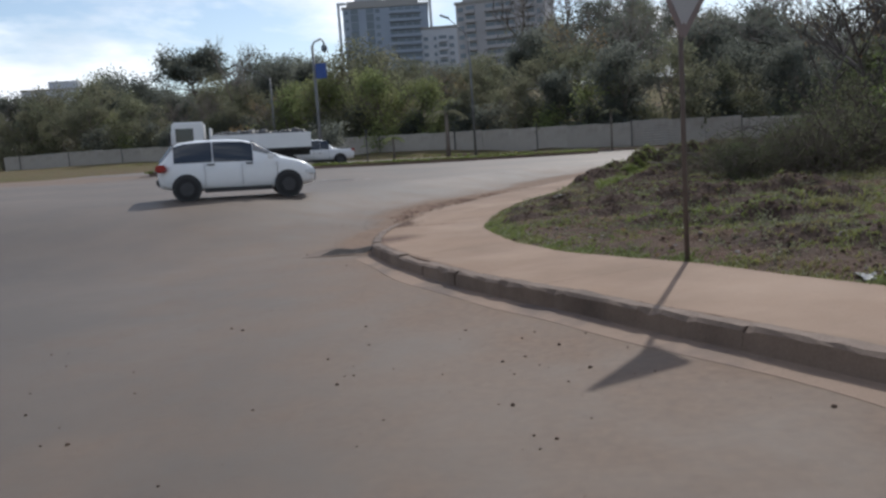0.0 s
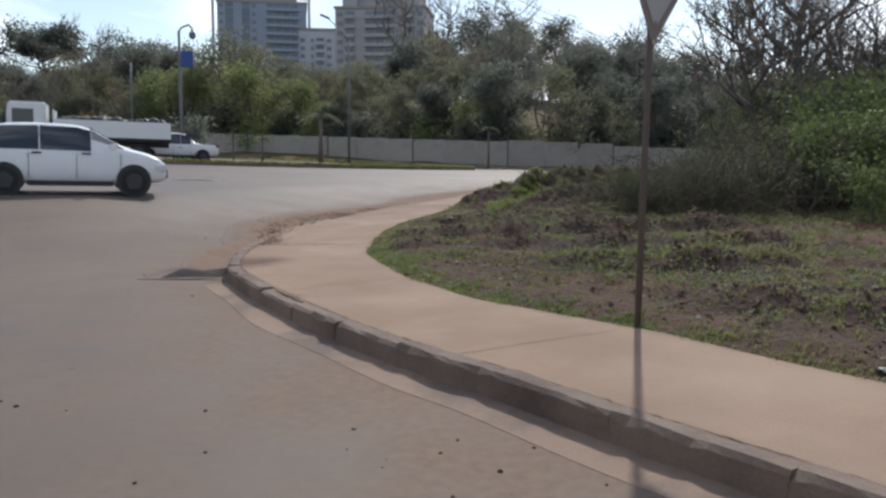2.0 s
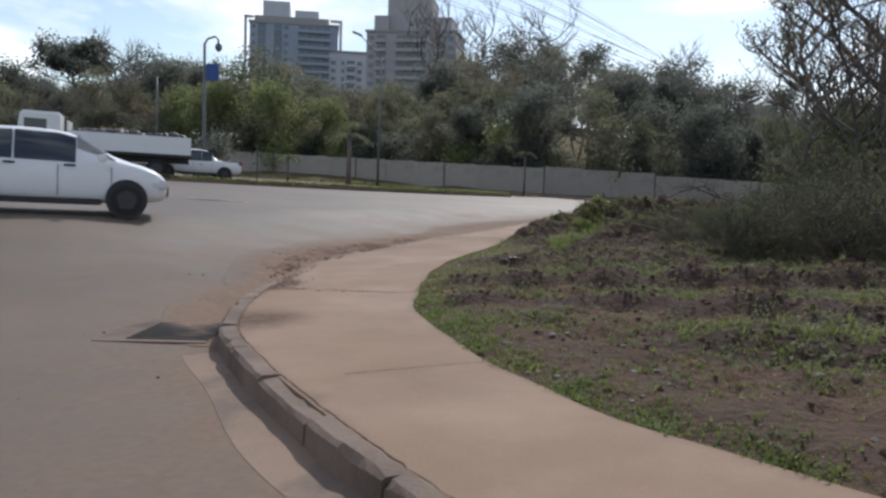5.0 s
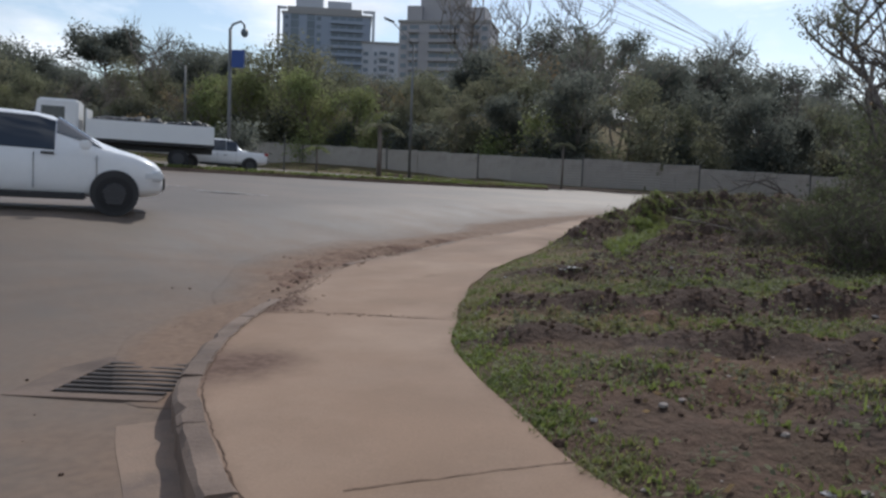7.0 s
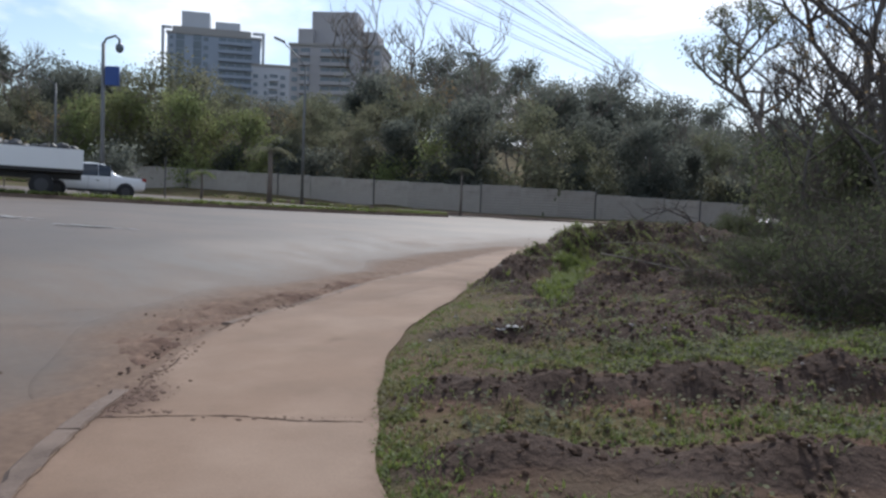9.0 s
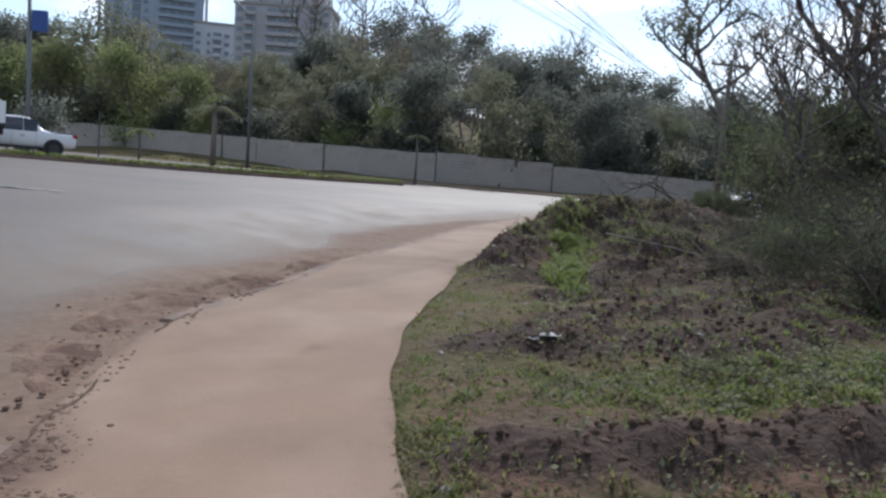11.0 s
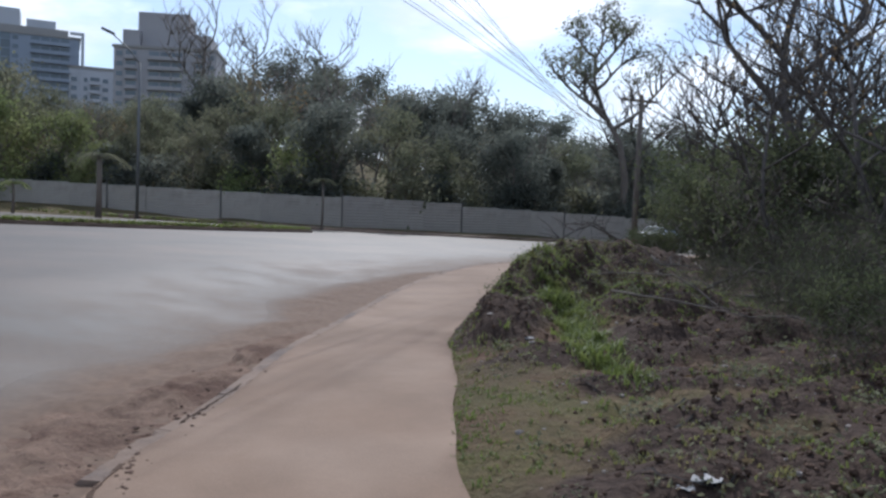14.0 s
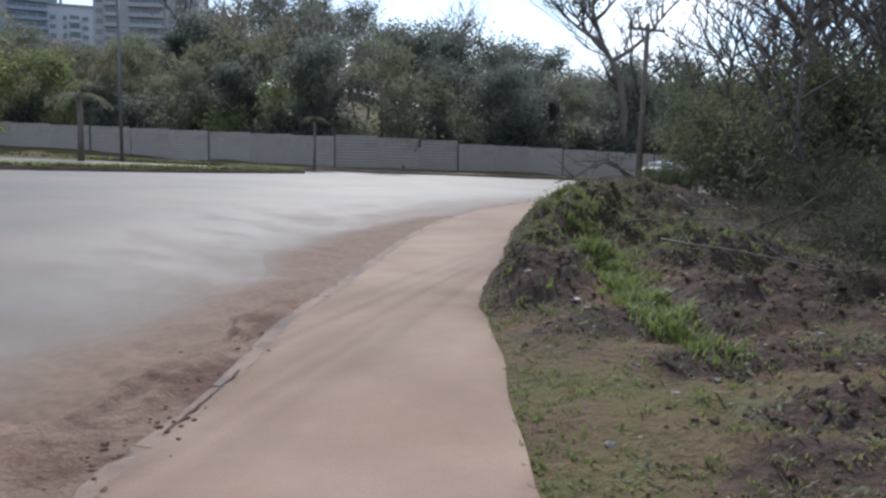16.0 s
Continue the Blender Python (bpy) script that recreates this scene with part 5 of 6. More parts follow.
def lorry(x, y, yaw):
    car = empty("lorry", pose(x, y, float(main_plane(x, y)) + 0.03, 0, -1.2, yaw), "white flatbed lorry with drop sides and a dark load", "lorry", "vehicles on the road")
    # nose towards +x
    bm = bmesh.new()
    verts = box(bm, 0, -1.2, 0.75, 1.95, 1.2, 2.85)
    for v in verts:
        if v.co.x > 1 and v.co.z > 2:
            v.co.x -= 0.28
    bmesh.ops.bevel(bm, geom=list(bm.edges), offset=0.09, segments=3, affect="EDGES")
    part("cab", bm, M_WHITE, car)
    for s in (1, -1):
        bm = bmesh.new()
        box(bm, 0.55, s * 1.2, 1.75, 1.5, s * 1.215, 2.5, 0.0)
        part("side_window", bm, M_GLASS, car)
        bm = bmesh.new()
        box(bm, 1.75, s * 1.28, 1.6, 1.85, s * 1.5, 2.25, 0.03)
        part("mirror", bm, M_BLACK, car)
        bm = bmesh.new()
        box(bm, -5.9, s * 1.2, 1.2, -0.35, s * 1.25, 2.05, 0.01)
        for k in range(1, 5):
            box(bm, -5.9 + k * 1.1, s * 1.25, 1.2, -5.82 + k * 1.1, s * 1.275, 2.05)
        part("side_board", bm, M_WHITE, car, "white drop side board")
        bm = bmesh.new()
        box(bm, -1.0, s * 1.205, 0.7, 0.0, s * 1.24, 0.78)
        box(bm, 0.4, s * 1.2, 0.95, 0.75, s * 1.225, 1.05)
        part("step", bm, M_BLACK, car)
        bm = bmesh.new()
        box(bm, 1.8, s * 0.85 - 0.2, 0.75, 1.985, s * 0.85 + 0.2, 0.95, 0.03)
        part("headlight", bm, M_LENS, car)
    bm = bmesh.new()
    box(bm, 0, -1.0, 0, 0.02, 1.0, 0.85, m=Matrix.Translation((1.93, 0, 1.75)) @ Matrix.Rotation(radians(-15), 4, "Y"))
    part("windscreen", bm, M_GLASS, car)
    bm = bmesh.new()
    box(bm, 1.9, -1.1, 0.55, 2.02, 1.1, 1.0, 0.03)
    box(bm, 1.93, -0.9, 1.08, 1.98, 0.9, 1.45, 0.02)
    part("bumper", bm, M_BLACK, car, "black bumper and grille")
    bm = bmesh.new()
    box(bm, -5.9, -1.22, 1.05, -0.3, 1.22, 1.2, 0.02)
    box(bm, -5.85, -0.5, 0.75, 0.2, 0.5, 1.05)
    part("chassis", bm, M_BLACK, car)
    bm = bmesh.new()
    box(bm, -0.38, -1.22, 1.2, -0.3, 1.22, 2.5, 0.02)
    part("headboard", bm, M_WHITE, car)
    bm = bmesh.new()
    box(bm, -5.9, -1.22, 1.2, -5.84, 1.22, 2.05, 0.01)
    part("tailboard", bm, M_WHITE, car)
    rng = random.Random(3)
    for k in range(14):
        bm = bmesh.new()
        lx = -5.5 + k * 0.37
        bmesh.ops.create_icosphere(bm, subdivisions=2, radius=0.36, matrix=Matrix.Translation((lx, rng.uniform(-0.5, 0.5), 1.95 + rng.uniform(-0.05, 0.12))) @ Matrix.Diagonal((1, 1.5, 0.8, 1)))
        for v in bm.verts:
            v.co += Vector((rng.gauss(0, 0.03), rng.gauss(0, 0.03), rng.gauss(0, 0.03)))
        part("load", bm, M_BLACK, car, "dark bundle in the load bed")
    for wx in (0.95, -4.3):
        for wy in (1.02, -1.02):
            wheel(car, wx, wy, 0.47, 0.48, 0.3)


lorry(-20.7, 42.0, 204)

# ---- the verge and pavement, close by ----
# sign face and border greyed: shade of their backlit side put into the colour
M_SIGN = material("greyed sign white", (0.36, 0.345, 0.34), 0.5, vary=0.1, bump=0.05, translucent=0.12)
M_SIGN_RED = material("dull sign red", (0.17, 0.125, 0.115), 0.5, vary=0.15, bump=0.05)
M_RUST = material("rusty post", (0.1, 0.075, 0.062), 0.8, vary=0.3, scale=6, bump=0.3)
M_IRON = material("cast iron", (0.06, 0.05, 0.045), 0.7, metal=0.3, vary=0.3, scale=8, bump=0.4, bump_scale=60)
# near-black that paints the shade inside openings
M_DARK = material("painted void shade", (0.012, 0.01, 0.009), 0.95, vary=0.1, bump=0)
M_PAPER = material("litter", (0.36, 0.35, 0.34), 0.7, vary=0.2, scale=20, bump=0.2)
M_STONE = material("pale stone", (0.3, 0.26, 0.23), 0.9, vary=0.3, scale=9, bump=0.6, random=0.3)

sign = empty("give_way_sign", pose(2.12, 7.42, float(ground_z(2.12, 7.42)), 1.0, -0.8, 34), "triangular give-way sign on a thin rusty post", "sign")
v, f = pole_tube([(0, 0, -0.25), (0, 0, 1.5), (0, 0, 2.85)], [0.026, 0.025, 0.025], 10)
data_part("post", v, f, M_RUST, sign, smooth=True)


def triangle_plate(bm, half, apex, top, y0, y1):
    a = [bm.verts.new(p) for p in ((0, y0, apex), (half, y0, top), (-half, y0, top))]
    b = [bm.verts.new(p) for p in ((0, y1, apex), (half, y1, top), (-half, y1, top))]
    bm.faces.new(a)
    bm.faces.new(b[::-1])
    for i in range(3):
        bm.faces.new((a[i], b[i], b[(i + 1) % 3], a[(i + 1) % 3]))
    bmesh.ops.bevel(bm, geom=[e for e in bm.edges if abs(e.verts[0].co.y - e.verts[1].co.y) > 0.0001], offset=0.04, segments=4, affect="EDGES")


bm = bmesh.new()
triangle_plate(bm, 0.42, 2.16, 2.88, -0.032, -0.028)
tip = Matrix.Translation((0, 0, 2.16)) @ Matrix.Rotation(radians(4.5), 4, "Y") @ Matrix.Translation((0, 0, -2.16))
part("plate", bm, M_SIGN_RED, sign, "dull red triangular border", m=tip)
bm = bmesh.new()
triangle_plate(bm, 0.335, 2.29, 2.835, -0.037, -0.033)
part("face", bm, M_SIGN, sign, "pale sign face", m=tip)

# drain grate in the gutter
grate = empty("drain_grate", pose(-2.78, 11.6, float(road_z(-2.78, 11.6)) + 0.006, 0, -1.6, 0), "rusty iron drain grate set in the gutter", "grate")
bm = bmesh.new()
box(bm, -0.62, -0.5, -0.02, 0.42, -0.40, 0.012)
box(bm, -0.62, 0.42, -0.02, 0.42, 0.56, 0.012)
box(bm, -0.62, -0.40, -0.02, -0.36, 0.42, 0.012)
part("surround", bm, M_KERB, grate, "concrete surround")
# thin near-black plate close under the bars; paints the shade of a pit
bm = bmesh.new()
box(bm, -0.36, -0.40, -0.015, 0.40, 0.42, -0.008)
part("pit", bm, M_DARK, grate, "near-black plate painting the shade of the pit")
for k in range(8):
    bm = bmesh.new()
    yb = -0.36 + k * 0.103
    box(bm, -0.36, yb, -0.012, 0.40, yb + 0.045, 0.016, 0.006)
    part("bar", bm, M_IRON, grate)

# pale gutter strip and washed-out silt beside the kerb
g_line = smooth_line([p for p in KERB if p[1] < 11.4], 0.2)
g_l = offset_line(g_line, -0.3) + np.stack([0.03 * np.sin(np.arange(len(g_line)) * 0.37), 0.03 * np.sin(np.arange(len(g_line)) * 0.53)], 1)
g_r = offset_line(g_line, 0.02)
ribbon("gutter", g_l, g_r, road_z(*g_l.T) + 0.003, road_z(*g_r.T) + 0.014, 0.06, M_GUTTER, "pale concrete gutter dusted with red silt", "gutter", rows=3)


def silt_sheet(name, line, inner, outer, lift, label, seed, ruts=0.0, mat=None):
    """A thin tongue of washed soil with a ragged outline, humped towards the kerb."""
    n = len(line)
    i = np.arange(n)
    taper = np.sin(np.pi * np.clip(i / (n - 1), 0.0, 1.0)) ** 0.45
    rag = 1 + 0.25 * np.sin(i * 0.035 + seed) + 0.14 * np.sin(i * 0.09 + 2 * seed) + 0.06 * np.sin(i * 0.21 + seed)
    rows = 26
    out = offset_line(line, -1.0) - line
    verts, faces = [], []
    for k in range(rows + 1):
        u = k / rows
        d = inner * (1 - u) + (outer * taper * rag) * u
        pts = line + out * d[:, None]
        z = road_z(*pts.T) + 0.006 + lift * taper * np.sin(np.pi * min(u, 0.999)) ** 1.6 * (0.75 + 0.45 * wave(pts[:, 0], pts[:, 1], 2.6, seed) + 0.35 * wave(pts[:, 0], pts[:, 1], 8.5, seed) + 0.2 * wave(pts[:, 0], pts[:, 1], 22.0, seed)) - 0.008 * (u == 1.0) + ruts * taper * np.sin(np.pi * min(u, 0.999)) * np.sin(u * 24.0 + 2.5 * wave(pts[:, 0], pts[:, 1], 1.2, seed)) * (0.6 + 0.5 * wave(pts[:, 0], pts[:, 1], 3.0, seed))
        verts += [tuple(p) for p in np.c_[pts, z]]
    for k in range(rows):
        for j in range(n - 1):
            a = k * n + j
            faces.append((a, a + 1, a + n + 1, a + n))
    ob = tagged(data_part(name, verts, faces, mat or M_ASPHALT, smooth=True), label, "soil", kind="structure")
    vp = np.array(verts)
    set_dust(ob, road_dust(vp[:, 0], vp[:, 1]) + np.concatenate([0.85 * taper * (1 - (k / rows) ** 1.6) for k in range(rows + 1)]))
    return ob


far_line = smooth_line([p for p in KERB if 13.0 < p[1] < 31], 0.09)
silt_sheet("silt", far_line, np.full(len(far_line), -0.12), np.full(len(far_line), 1.5), 0.05, "reddish washed soil drifted over the kerb", 1.3)
rut_line = smooth_line([p for p in KERB if 14.5 < p[1] < 23.5], 0.05)
silt_sheet("silt", rut_line, np.full(len(rut_line), -0.05), np.full(len(rut_line), 0.85), 0.075, "reddish silt furrowed by tyre ruts along the kerb", 0.7, 0.02, M_SILT)
near_line = smooth_line([p for p in KERB if 10.8 < p[1] < 15.5], 0.07)
silt_sheet("silt", near_line, np.full(len(near_line), -0.02), np.full(len(near_line), 0.75), 0.018, "thin reddish silt round the drain", 2.1)


def crack(points, width, seed, label, mat=None):
    """A narrow crooked crack line laid on the pavement."""
    rng = random.Random(seed)
    line = smooth_line(points, 0.06)
    line = line + np.array([[rng.gauss(0, 0.005), rng.gauss(0, 0.005)] for _ in line])
    verts, faces = [], []
    t = np.gradient(line, axis=0)
    t /= np.linalg.norm(t, axis=1)[:, None] + 1e-9
    for (x, y), (tx, ty) in zip(line, t):
        w = width * rng.uniform(0.3, 1.3)
        z = float(pave_z(x, y)) + 0.004
        verts += [(x - ty * w, y + tx * w, z), (x + ty * w, y - tx * w, z)]
    faces = [(2 * i, 2 * i + 1, 2 * i + 3, 2 * i + 2) for i in range(len(line) - 1)]
    return tagged(data_part("crack", verts, faces, mat or M_CLOD), label, "crack", "cracks in the pavement", "structure")


crack([(-2.5, 13.42), (-1.65, 13.46), (-1.2, 13.36), (-0.74, 13.34)], 0.009, 1, "dirt-filled joint across the pavement")
crack([(-0.84, 9.53), (-0.49, 9.7), (0.2, 10.02)], 0.0035, 2, "thin joint across the pavement")
crack([(0.72, 6.59), (1.27, 6.92), (2.0, 7.3)], 0.003, 3, "thin joint across the pavement")
crack([(-2.48, 13.6), (-2.42, 14.0), (-2.5, 14.45), (-2.44, 14.9), (-2.47, 15.3)], 0.014, 14, "crumbled gap along the pavement's edge")
crack([(-2.47, 16.6), (-2.44, 17.0), (-2.36, 17.4)], 0.014, 15, "crumbled gap along the pavement's edge")
crack([(-2.12, 18.2), (-1.98, 18.6), (-1.84, 19.0), (-1.72, 19.4)], 0.012, 16, "crumbled gap along the pavement's edge")
kin = offset_line(smooth_line([p for p in KERB if 3.0 < p[1] < 14.0], 0.3), 0.16)
crack([tuple(p) for p in kin], 0.005, 6, "dirt-filled gap behind the kerb")


def mud_crack(points, width, seed):
    rng = random.Random(seed)
    line = smooth_line(points, 0.05)
    line = line + np.array([[rng.gauss(0, 0.014), rng.gauss(0, 0.014)] for _ in line])
    zz = ground_z(line[:, 0], line[:, 1]) + 0.012
    t = np.gradient(line, axis=0)
    t /= np.linalg.norm(t, axis=1)[:, None] + 1e-9
    verts = []
    for (x, y), (tx, ty), z in zip(line, t, zz):
        w = width * rng.uniform(0.3, 1.3)
        verts += [(x - ty * w, y + tx * w, z), (x + ty * w, y - tx * w, z)]
    tagged(data_part("mud_crack", verts, [(2 * i, 2 * i + 1, 2 * i + 3, 2 * i + 2) for i in range(len(line) - 1)], M_DARK), "dark shrinkage crack in the dried mud", "crack", "cracks in the mud", "structure")


for i, pts in enumerate([[(0.55, 17.3), (0.9, 17.15), (1.2, 17.35), (1.7, 17.3)], [(0.9, 17.15), (1.0, 16.9), (1.3, 16.8)], [(1.2, 17.35), (1.25, 17.7), (1.6, 17.8)], [(0.6, 18.8), (1.0, 18.6), (1.3, 18.75)], [(1.0, 18.6), (1.1, 18.3), (1.5, 18.25)], [(1.5, 19.0), (1.9, 18.8), (2.4, 18.95), (2.7, 18.7)], [(0.2, 16.2), (0.5, 16.0), (0.9, 16.1)]]):
    mud_crack(pts, 0.012, 30 + i)

def clods(name, spots, count, sizes, mat, label, category, seed, zf, sink=0.3, squash=0.6, fine=1):
    """Lumps of many sizes, joined; spots: (x, y, spread x, spread y, weight)."""
    rng = np.random.default_rng(seed)
    bm = bmesh.new()
    bmesh.ops.create_icosphere(bm, subdivisions=fine, radius=1)
    base = np.array([v.co[:] for v in bm.verts])
    tri = np.array([[v.index for v in f.verts] for f in bm.faces])
    bm.free()
    w = np.array([s[4] for s in spots], float)
    pick = rng.choice(len(spots), count, p=w / w.sum())
    sp = np.array(spots)[pick]
    x = sp[:, 0] + rng.normal(0, 1, count) * sp[:, 2]
    y = sp[:, 1] + rng.normal(0, 1, count) * sp[:, 3]
    keep = line_distance(x, y, EDGE_LINE[::2]) > 0.06 if zf is ground_z else np.ones(count, bool)
    x, y = x[keep], y[keep]
    n = len(x)
    s = sizes[0] + (sizes[1] - sizes[0]) * rng.random(n) ** 3
    z = zf(x, y) + s * squash * (1 - 2 * sink) * 0.5
    shape = base[None] * (1 + rng.normal(0, 0.22 if fine == 1 else 0.13, (n, len(base), 1)))
    verts = shape * s[:, None, None] * (1, 1, squash) + np.stack([x, y, z], 1)[:, None, :]
    faces = tri[None] + (np.arange(n) * len(base))[:, None, None]
    return tagged(data_part(name, verts.reshape(-1, 3).tolist(), faces.reshape(-1, 3).tolist(), mat), label, category, kind="stuff")


SOIL_SPOTS = [(mx, my, max(sx, sy) * 0.6, sy * 0.7, 4.0 * h * sx) for mx, my, sx, sy, h, a in MOUNDS] + [(3.2, 8.0, 1.0, 1.2, 0.9), (4.2, 6.6, 0.6, 0.8, 0.7), (1.2, 13.0, 1.4, 0.4, 1.0), (3.0, 12.6, 1.5, 0.6, 1.0), (1.4, 11.0, 0.8, 0.5, 0.5), (1.3, 15.9, 0.8, 0.5, 0.9), (2.6, 17.4, 1.2, 0.9, 0.7), (4.0, 20.0, 1.6, 1.6, 1.0), (0.8, 21.8, 0.4, 0.6, 0.6), (1.9, 23.4, 0.8, 1.0, 1.6), (4.5, 27, 1.6, 1.8, 1.0)]
clods("soil_crumbs", SOIL_SPOTS, 13000, (0.006, 0.028), M_CLOD, "dark crumbly turned soil", "soil", 1, ground_z, squash=0.8)
clods("soil_clods", SOIL_SPOTS, 2600, (0.01, 0.038), M_CLOD, "dark crumbly clods of turned soil", "soil", 11, ground_z, fine=2, squash=0.8, sink=0.42)
clods("pebbles", [(2.5, 9.5, 2.0, 2.5, 1), (2.0, 15.5, 1.8, 3.0, 1), (1.5, 19, 1.2, 1.6, 0.6)], 500, (0.008, 0.035), M_STONE, "scattered pale pebbles in the soil", "pebble", 2, ground_z)
clods("road_grit", [(-1.0, 3.5, 2.2, 2.5, 1.0), (-2.9, 12.5, 0.7, 2.5, 0.5), (1.0, 4.4, 0.8, 0.8, 0.3)], 240, (0.004, 0.018), M_CLOD, "scattered grit and crumbs on the asphalt", "grit", 3, road_z, sink=0.1)
clods("broken_edge", [(-2.42, 13.75, 0.07, 0.16, 1.0), (-2.32, 14.05, 0.08, 0.18, 1.0), (-2.46, 14.5, 0.05, 0.25, 0.8), (-2.2, 13.55, 0.14, 0.05, 0.5), (-2.46, 15.3, 0.04, 0.4, 0.5), (-2.3, 17.4, 0.05, 0.4, 0.4), (-1.2, 13.42, 0.35, 0.03, 0.5)], 520, (0.004, 0.02), M_CRUMB, "crumbled broken concrete along the pavement's edge", "rubble", 14, pave_z, sink=0.35, squash=0.4, fine=2)
clods("silt_crumbs", [(-2.85, 16.6, 0.12, 1.0, 1.0), (-2.6, 17.8, 0.12, 0.4, 1.0), (-2.2, 18.9, 0.14, 0.4, 1.0), (-1.8, 20.2, 0.16, 0.5, 0.6), (-3.1, 17.3, 0.25, 0.8, 0.5), (-2.75, 15.6, 0.1, 0.5, 0.6)], 420, (0.003, 0.022), M_CRUMB, "dark soil crumbs in the washed silt", "soil", 4, lambda x, y: road_z(x, y) + 0.032, sink=0.4, squash=0.45, fine=2)


def blades(name, spots, count, height, mat, label, seed, wide=0.006, zf=ground_z, curl=0.9, guard=True):
    """Grass as narrow bent blades, in tufts."""
    rng = np.random.default_rng(seed)
    w = np.array([s[4] for s in spots], float)
    sp = np.array(spots)[rng.choice(len(spots), count // 9, p=w / w.sum())]
    cx = np.repeat(sp[:, 0] + rng.normal(0, 1, len(sp)) * sp[:, 2], 9)
    cy = np.repeat(sp[:, 1] + rng.normal(0, 1, len(sp)) * sp[:, 3], 9)
    x, y = cx + rng.normal(0, 0.035, len(cx)), cy + rng.normal(0, 0.035, len(cx))
    if guard:
        keep = line_distance(x, y, EDGE_LINE[::2]) > -0.02
        x, y = x[keep], y[keep]
    n = len(x)
    z = zf(x, y) - 0.01
    h = height * rng.uniform(0.35, 1.25, n)
    a = rng.uniform(0, 2 * np.pi, n)
    dx, dy = np.cos(a), np.sin(a)
    bend = h * curl * rng.uniform(0.3, 1.4, n)
    ww = wide * rng.uniform(0.7, 1.5, n)
    p = np.stack([x, y, z], 1)
    side = np.stack([-dy * ww, dx * ww, 0 * dx], 1)
    mid = p + np.stack([dx * bend * 0.3, dy * bend * 0.3, h * 0.6], 1)
    tip = p + np.stack([dx * bend, dy * bend, h * 0.95], 1)
    verts = np.stack([p - side, p + side, mid + side * 0.8, mid - side * 0.8, tip], 1).reshape(-1, 3)
    b = np.arange(n) * 5
    quads = np.stack([b, b + 1, b + 2, b + 3], 1).tolist()
    tris = np.stack([b + 3, b + 2, b + 4], 1).tolist()
    return tagged(data_part(name, verts.tolist(), quads + tris, mat), label, "grass", kind="stuff")


EDGE_SPOTS = [(x + 0.12, y + 0.02, 0.13, 0.2, 0.5) for x, y in EDGE_LINE[::3] if 4 < y < 14.5] + [(x + 0.12, y + 0.02, 0.13, 0.2, 0.1) for x, y in EDGE_LINE[::3] if 14.5 < y < 22]
GRASS_SPOTS = EDGE_SPOTS + [(1.6, 15.1, 1.2, 0.4, 2.0), (3.4, 15.4, 1.2, 0.5, 1.8), (2.2, 19.2, 1.5, 0.9, 0.5), (0.9, 18.9, 0.6, 1.0, 0.3), (0.9, 13.2, 0.9, 0.25, 1.0), (3.0, 13.1, 1.2, 0.3, 1.4), (0.5, 11.4, 0.5, 0.3, 0.6), (2.2, 9.6, 0.9, 0.4, 0.8), (3.8, 9.4, 1.0, 0.5, 1.0), (4.6, 17.0, 1.2, 1.4, 1.2), (3.0, 24.0, 0.5, 1.4, 1.4), (4.3, 26.4, 0.7, 1.4, 1.2), (6.4, 29.6, 1.2, 1.8, 1.0), (5.5, 13.0, 1.5, 2.0, 1.0), (5.6, 20, 1.6, 2.5, 1.0), (1.0, 16.8, 0.6, 0.5, 0.6)]
MEADOW = [(1.2, 15.0, 0.9, 0.35, 1.5), (2.8, 15.3, 1.0, 0.4, 2.0), (4.4, 15.6, 1.1, 0.5, 2.5), (6.0, 15.6, 1.2, 0.8, 2.0), (2.6, 18.3, 1.0, 0.5, 0.6), (4.4, 17.8, 0.9, 0.5, 1.2), (3.4, 13.1, 1.3, 0.3, 2.0), (5.4, 13.2, 1.2, 0.4, 2.0), (2.4, 11.4, 0.9, 0.3, 1.0), (4.6, 11.2, 1.2, 0.35, 1.4), (3.6, 23.2, 0.9, 0.9, 1.2), (5.4, 25.6, 1.0, 1.2, 1.2), (7.4, 24.0, 1.6, 2.5, 1.6), (7.4, 29.6, 1.4, 2.0, 1.2), (2.7, 24.4, 0.7, 0.7, 2.4), (1.7, 22.8, 0.4, 0.5, 1.4), (4.0, 26.6, 0.8, 0.8, 2.4), (3.6, 22.2, 0.7, 0.5, 1.6), (5.7, 29.0, 1.0, 0.9, 2.0), (4.6, 24.0, 0.9, 0.9, 1.8), (2.8, 10.6, 0.8, 0.4, 1.4), (4.2, 9.2, 1.0, 0.6, 1.4), (5.2, 7.6, 0.9, 0.7, 1.2), (3.5, 7.7, 0.5, 0.4, 0.8)]
blades("grass", GRASS_SPOTS + MEADOW, 105000, 0.045, M_GRASS, "sparse low grass and weeds on the soil", 1)
blades("tall_grass", [(2.6, 23.4, 0.12, 0.5, 1), (2.25, 22.2, 0.11, 0.4, 1), (1.95, 21.2, 0.1, 0.35, 1), (1.7, 20.2, 0.09, 0.35, 0.8), (1.4, 19.2, 0.08, 0.35, 0.5), (2.9, 24.8, 0.2, 0.6, 0.6), (3.6, 10.6, 0.8, 0.35, 0.7), (4.6, 11.4, 0.8, 0.3, 0.6), (0.9, 20.3, 0.3, 0.3, 0.1), (5.2, 15.6, 0.9, 0.6, 0.6)], 6500, 0.12, M_GRASS, "taller green grass tufts on the verge", 2, wide=0.007)
isl_spots = [(x, y, 0.25, 0.25, 1) for x, y in offset_line(ISLAND, -0.65)]
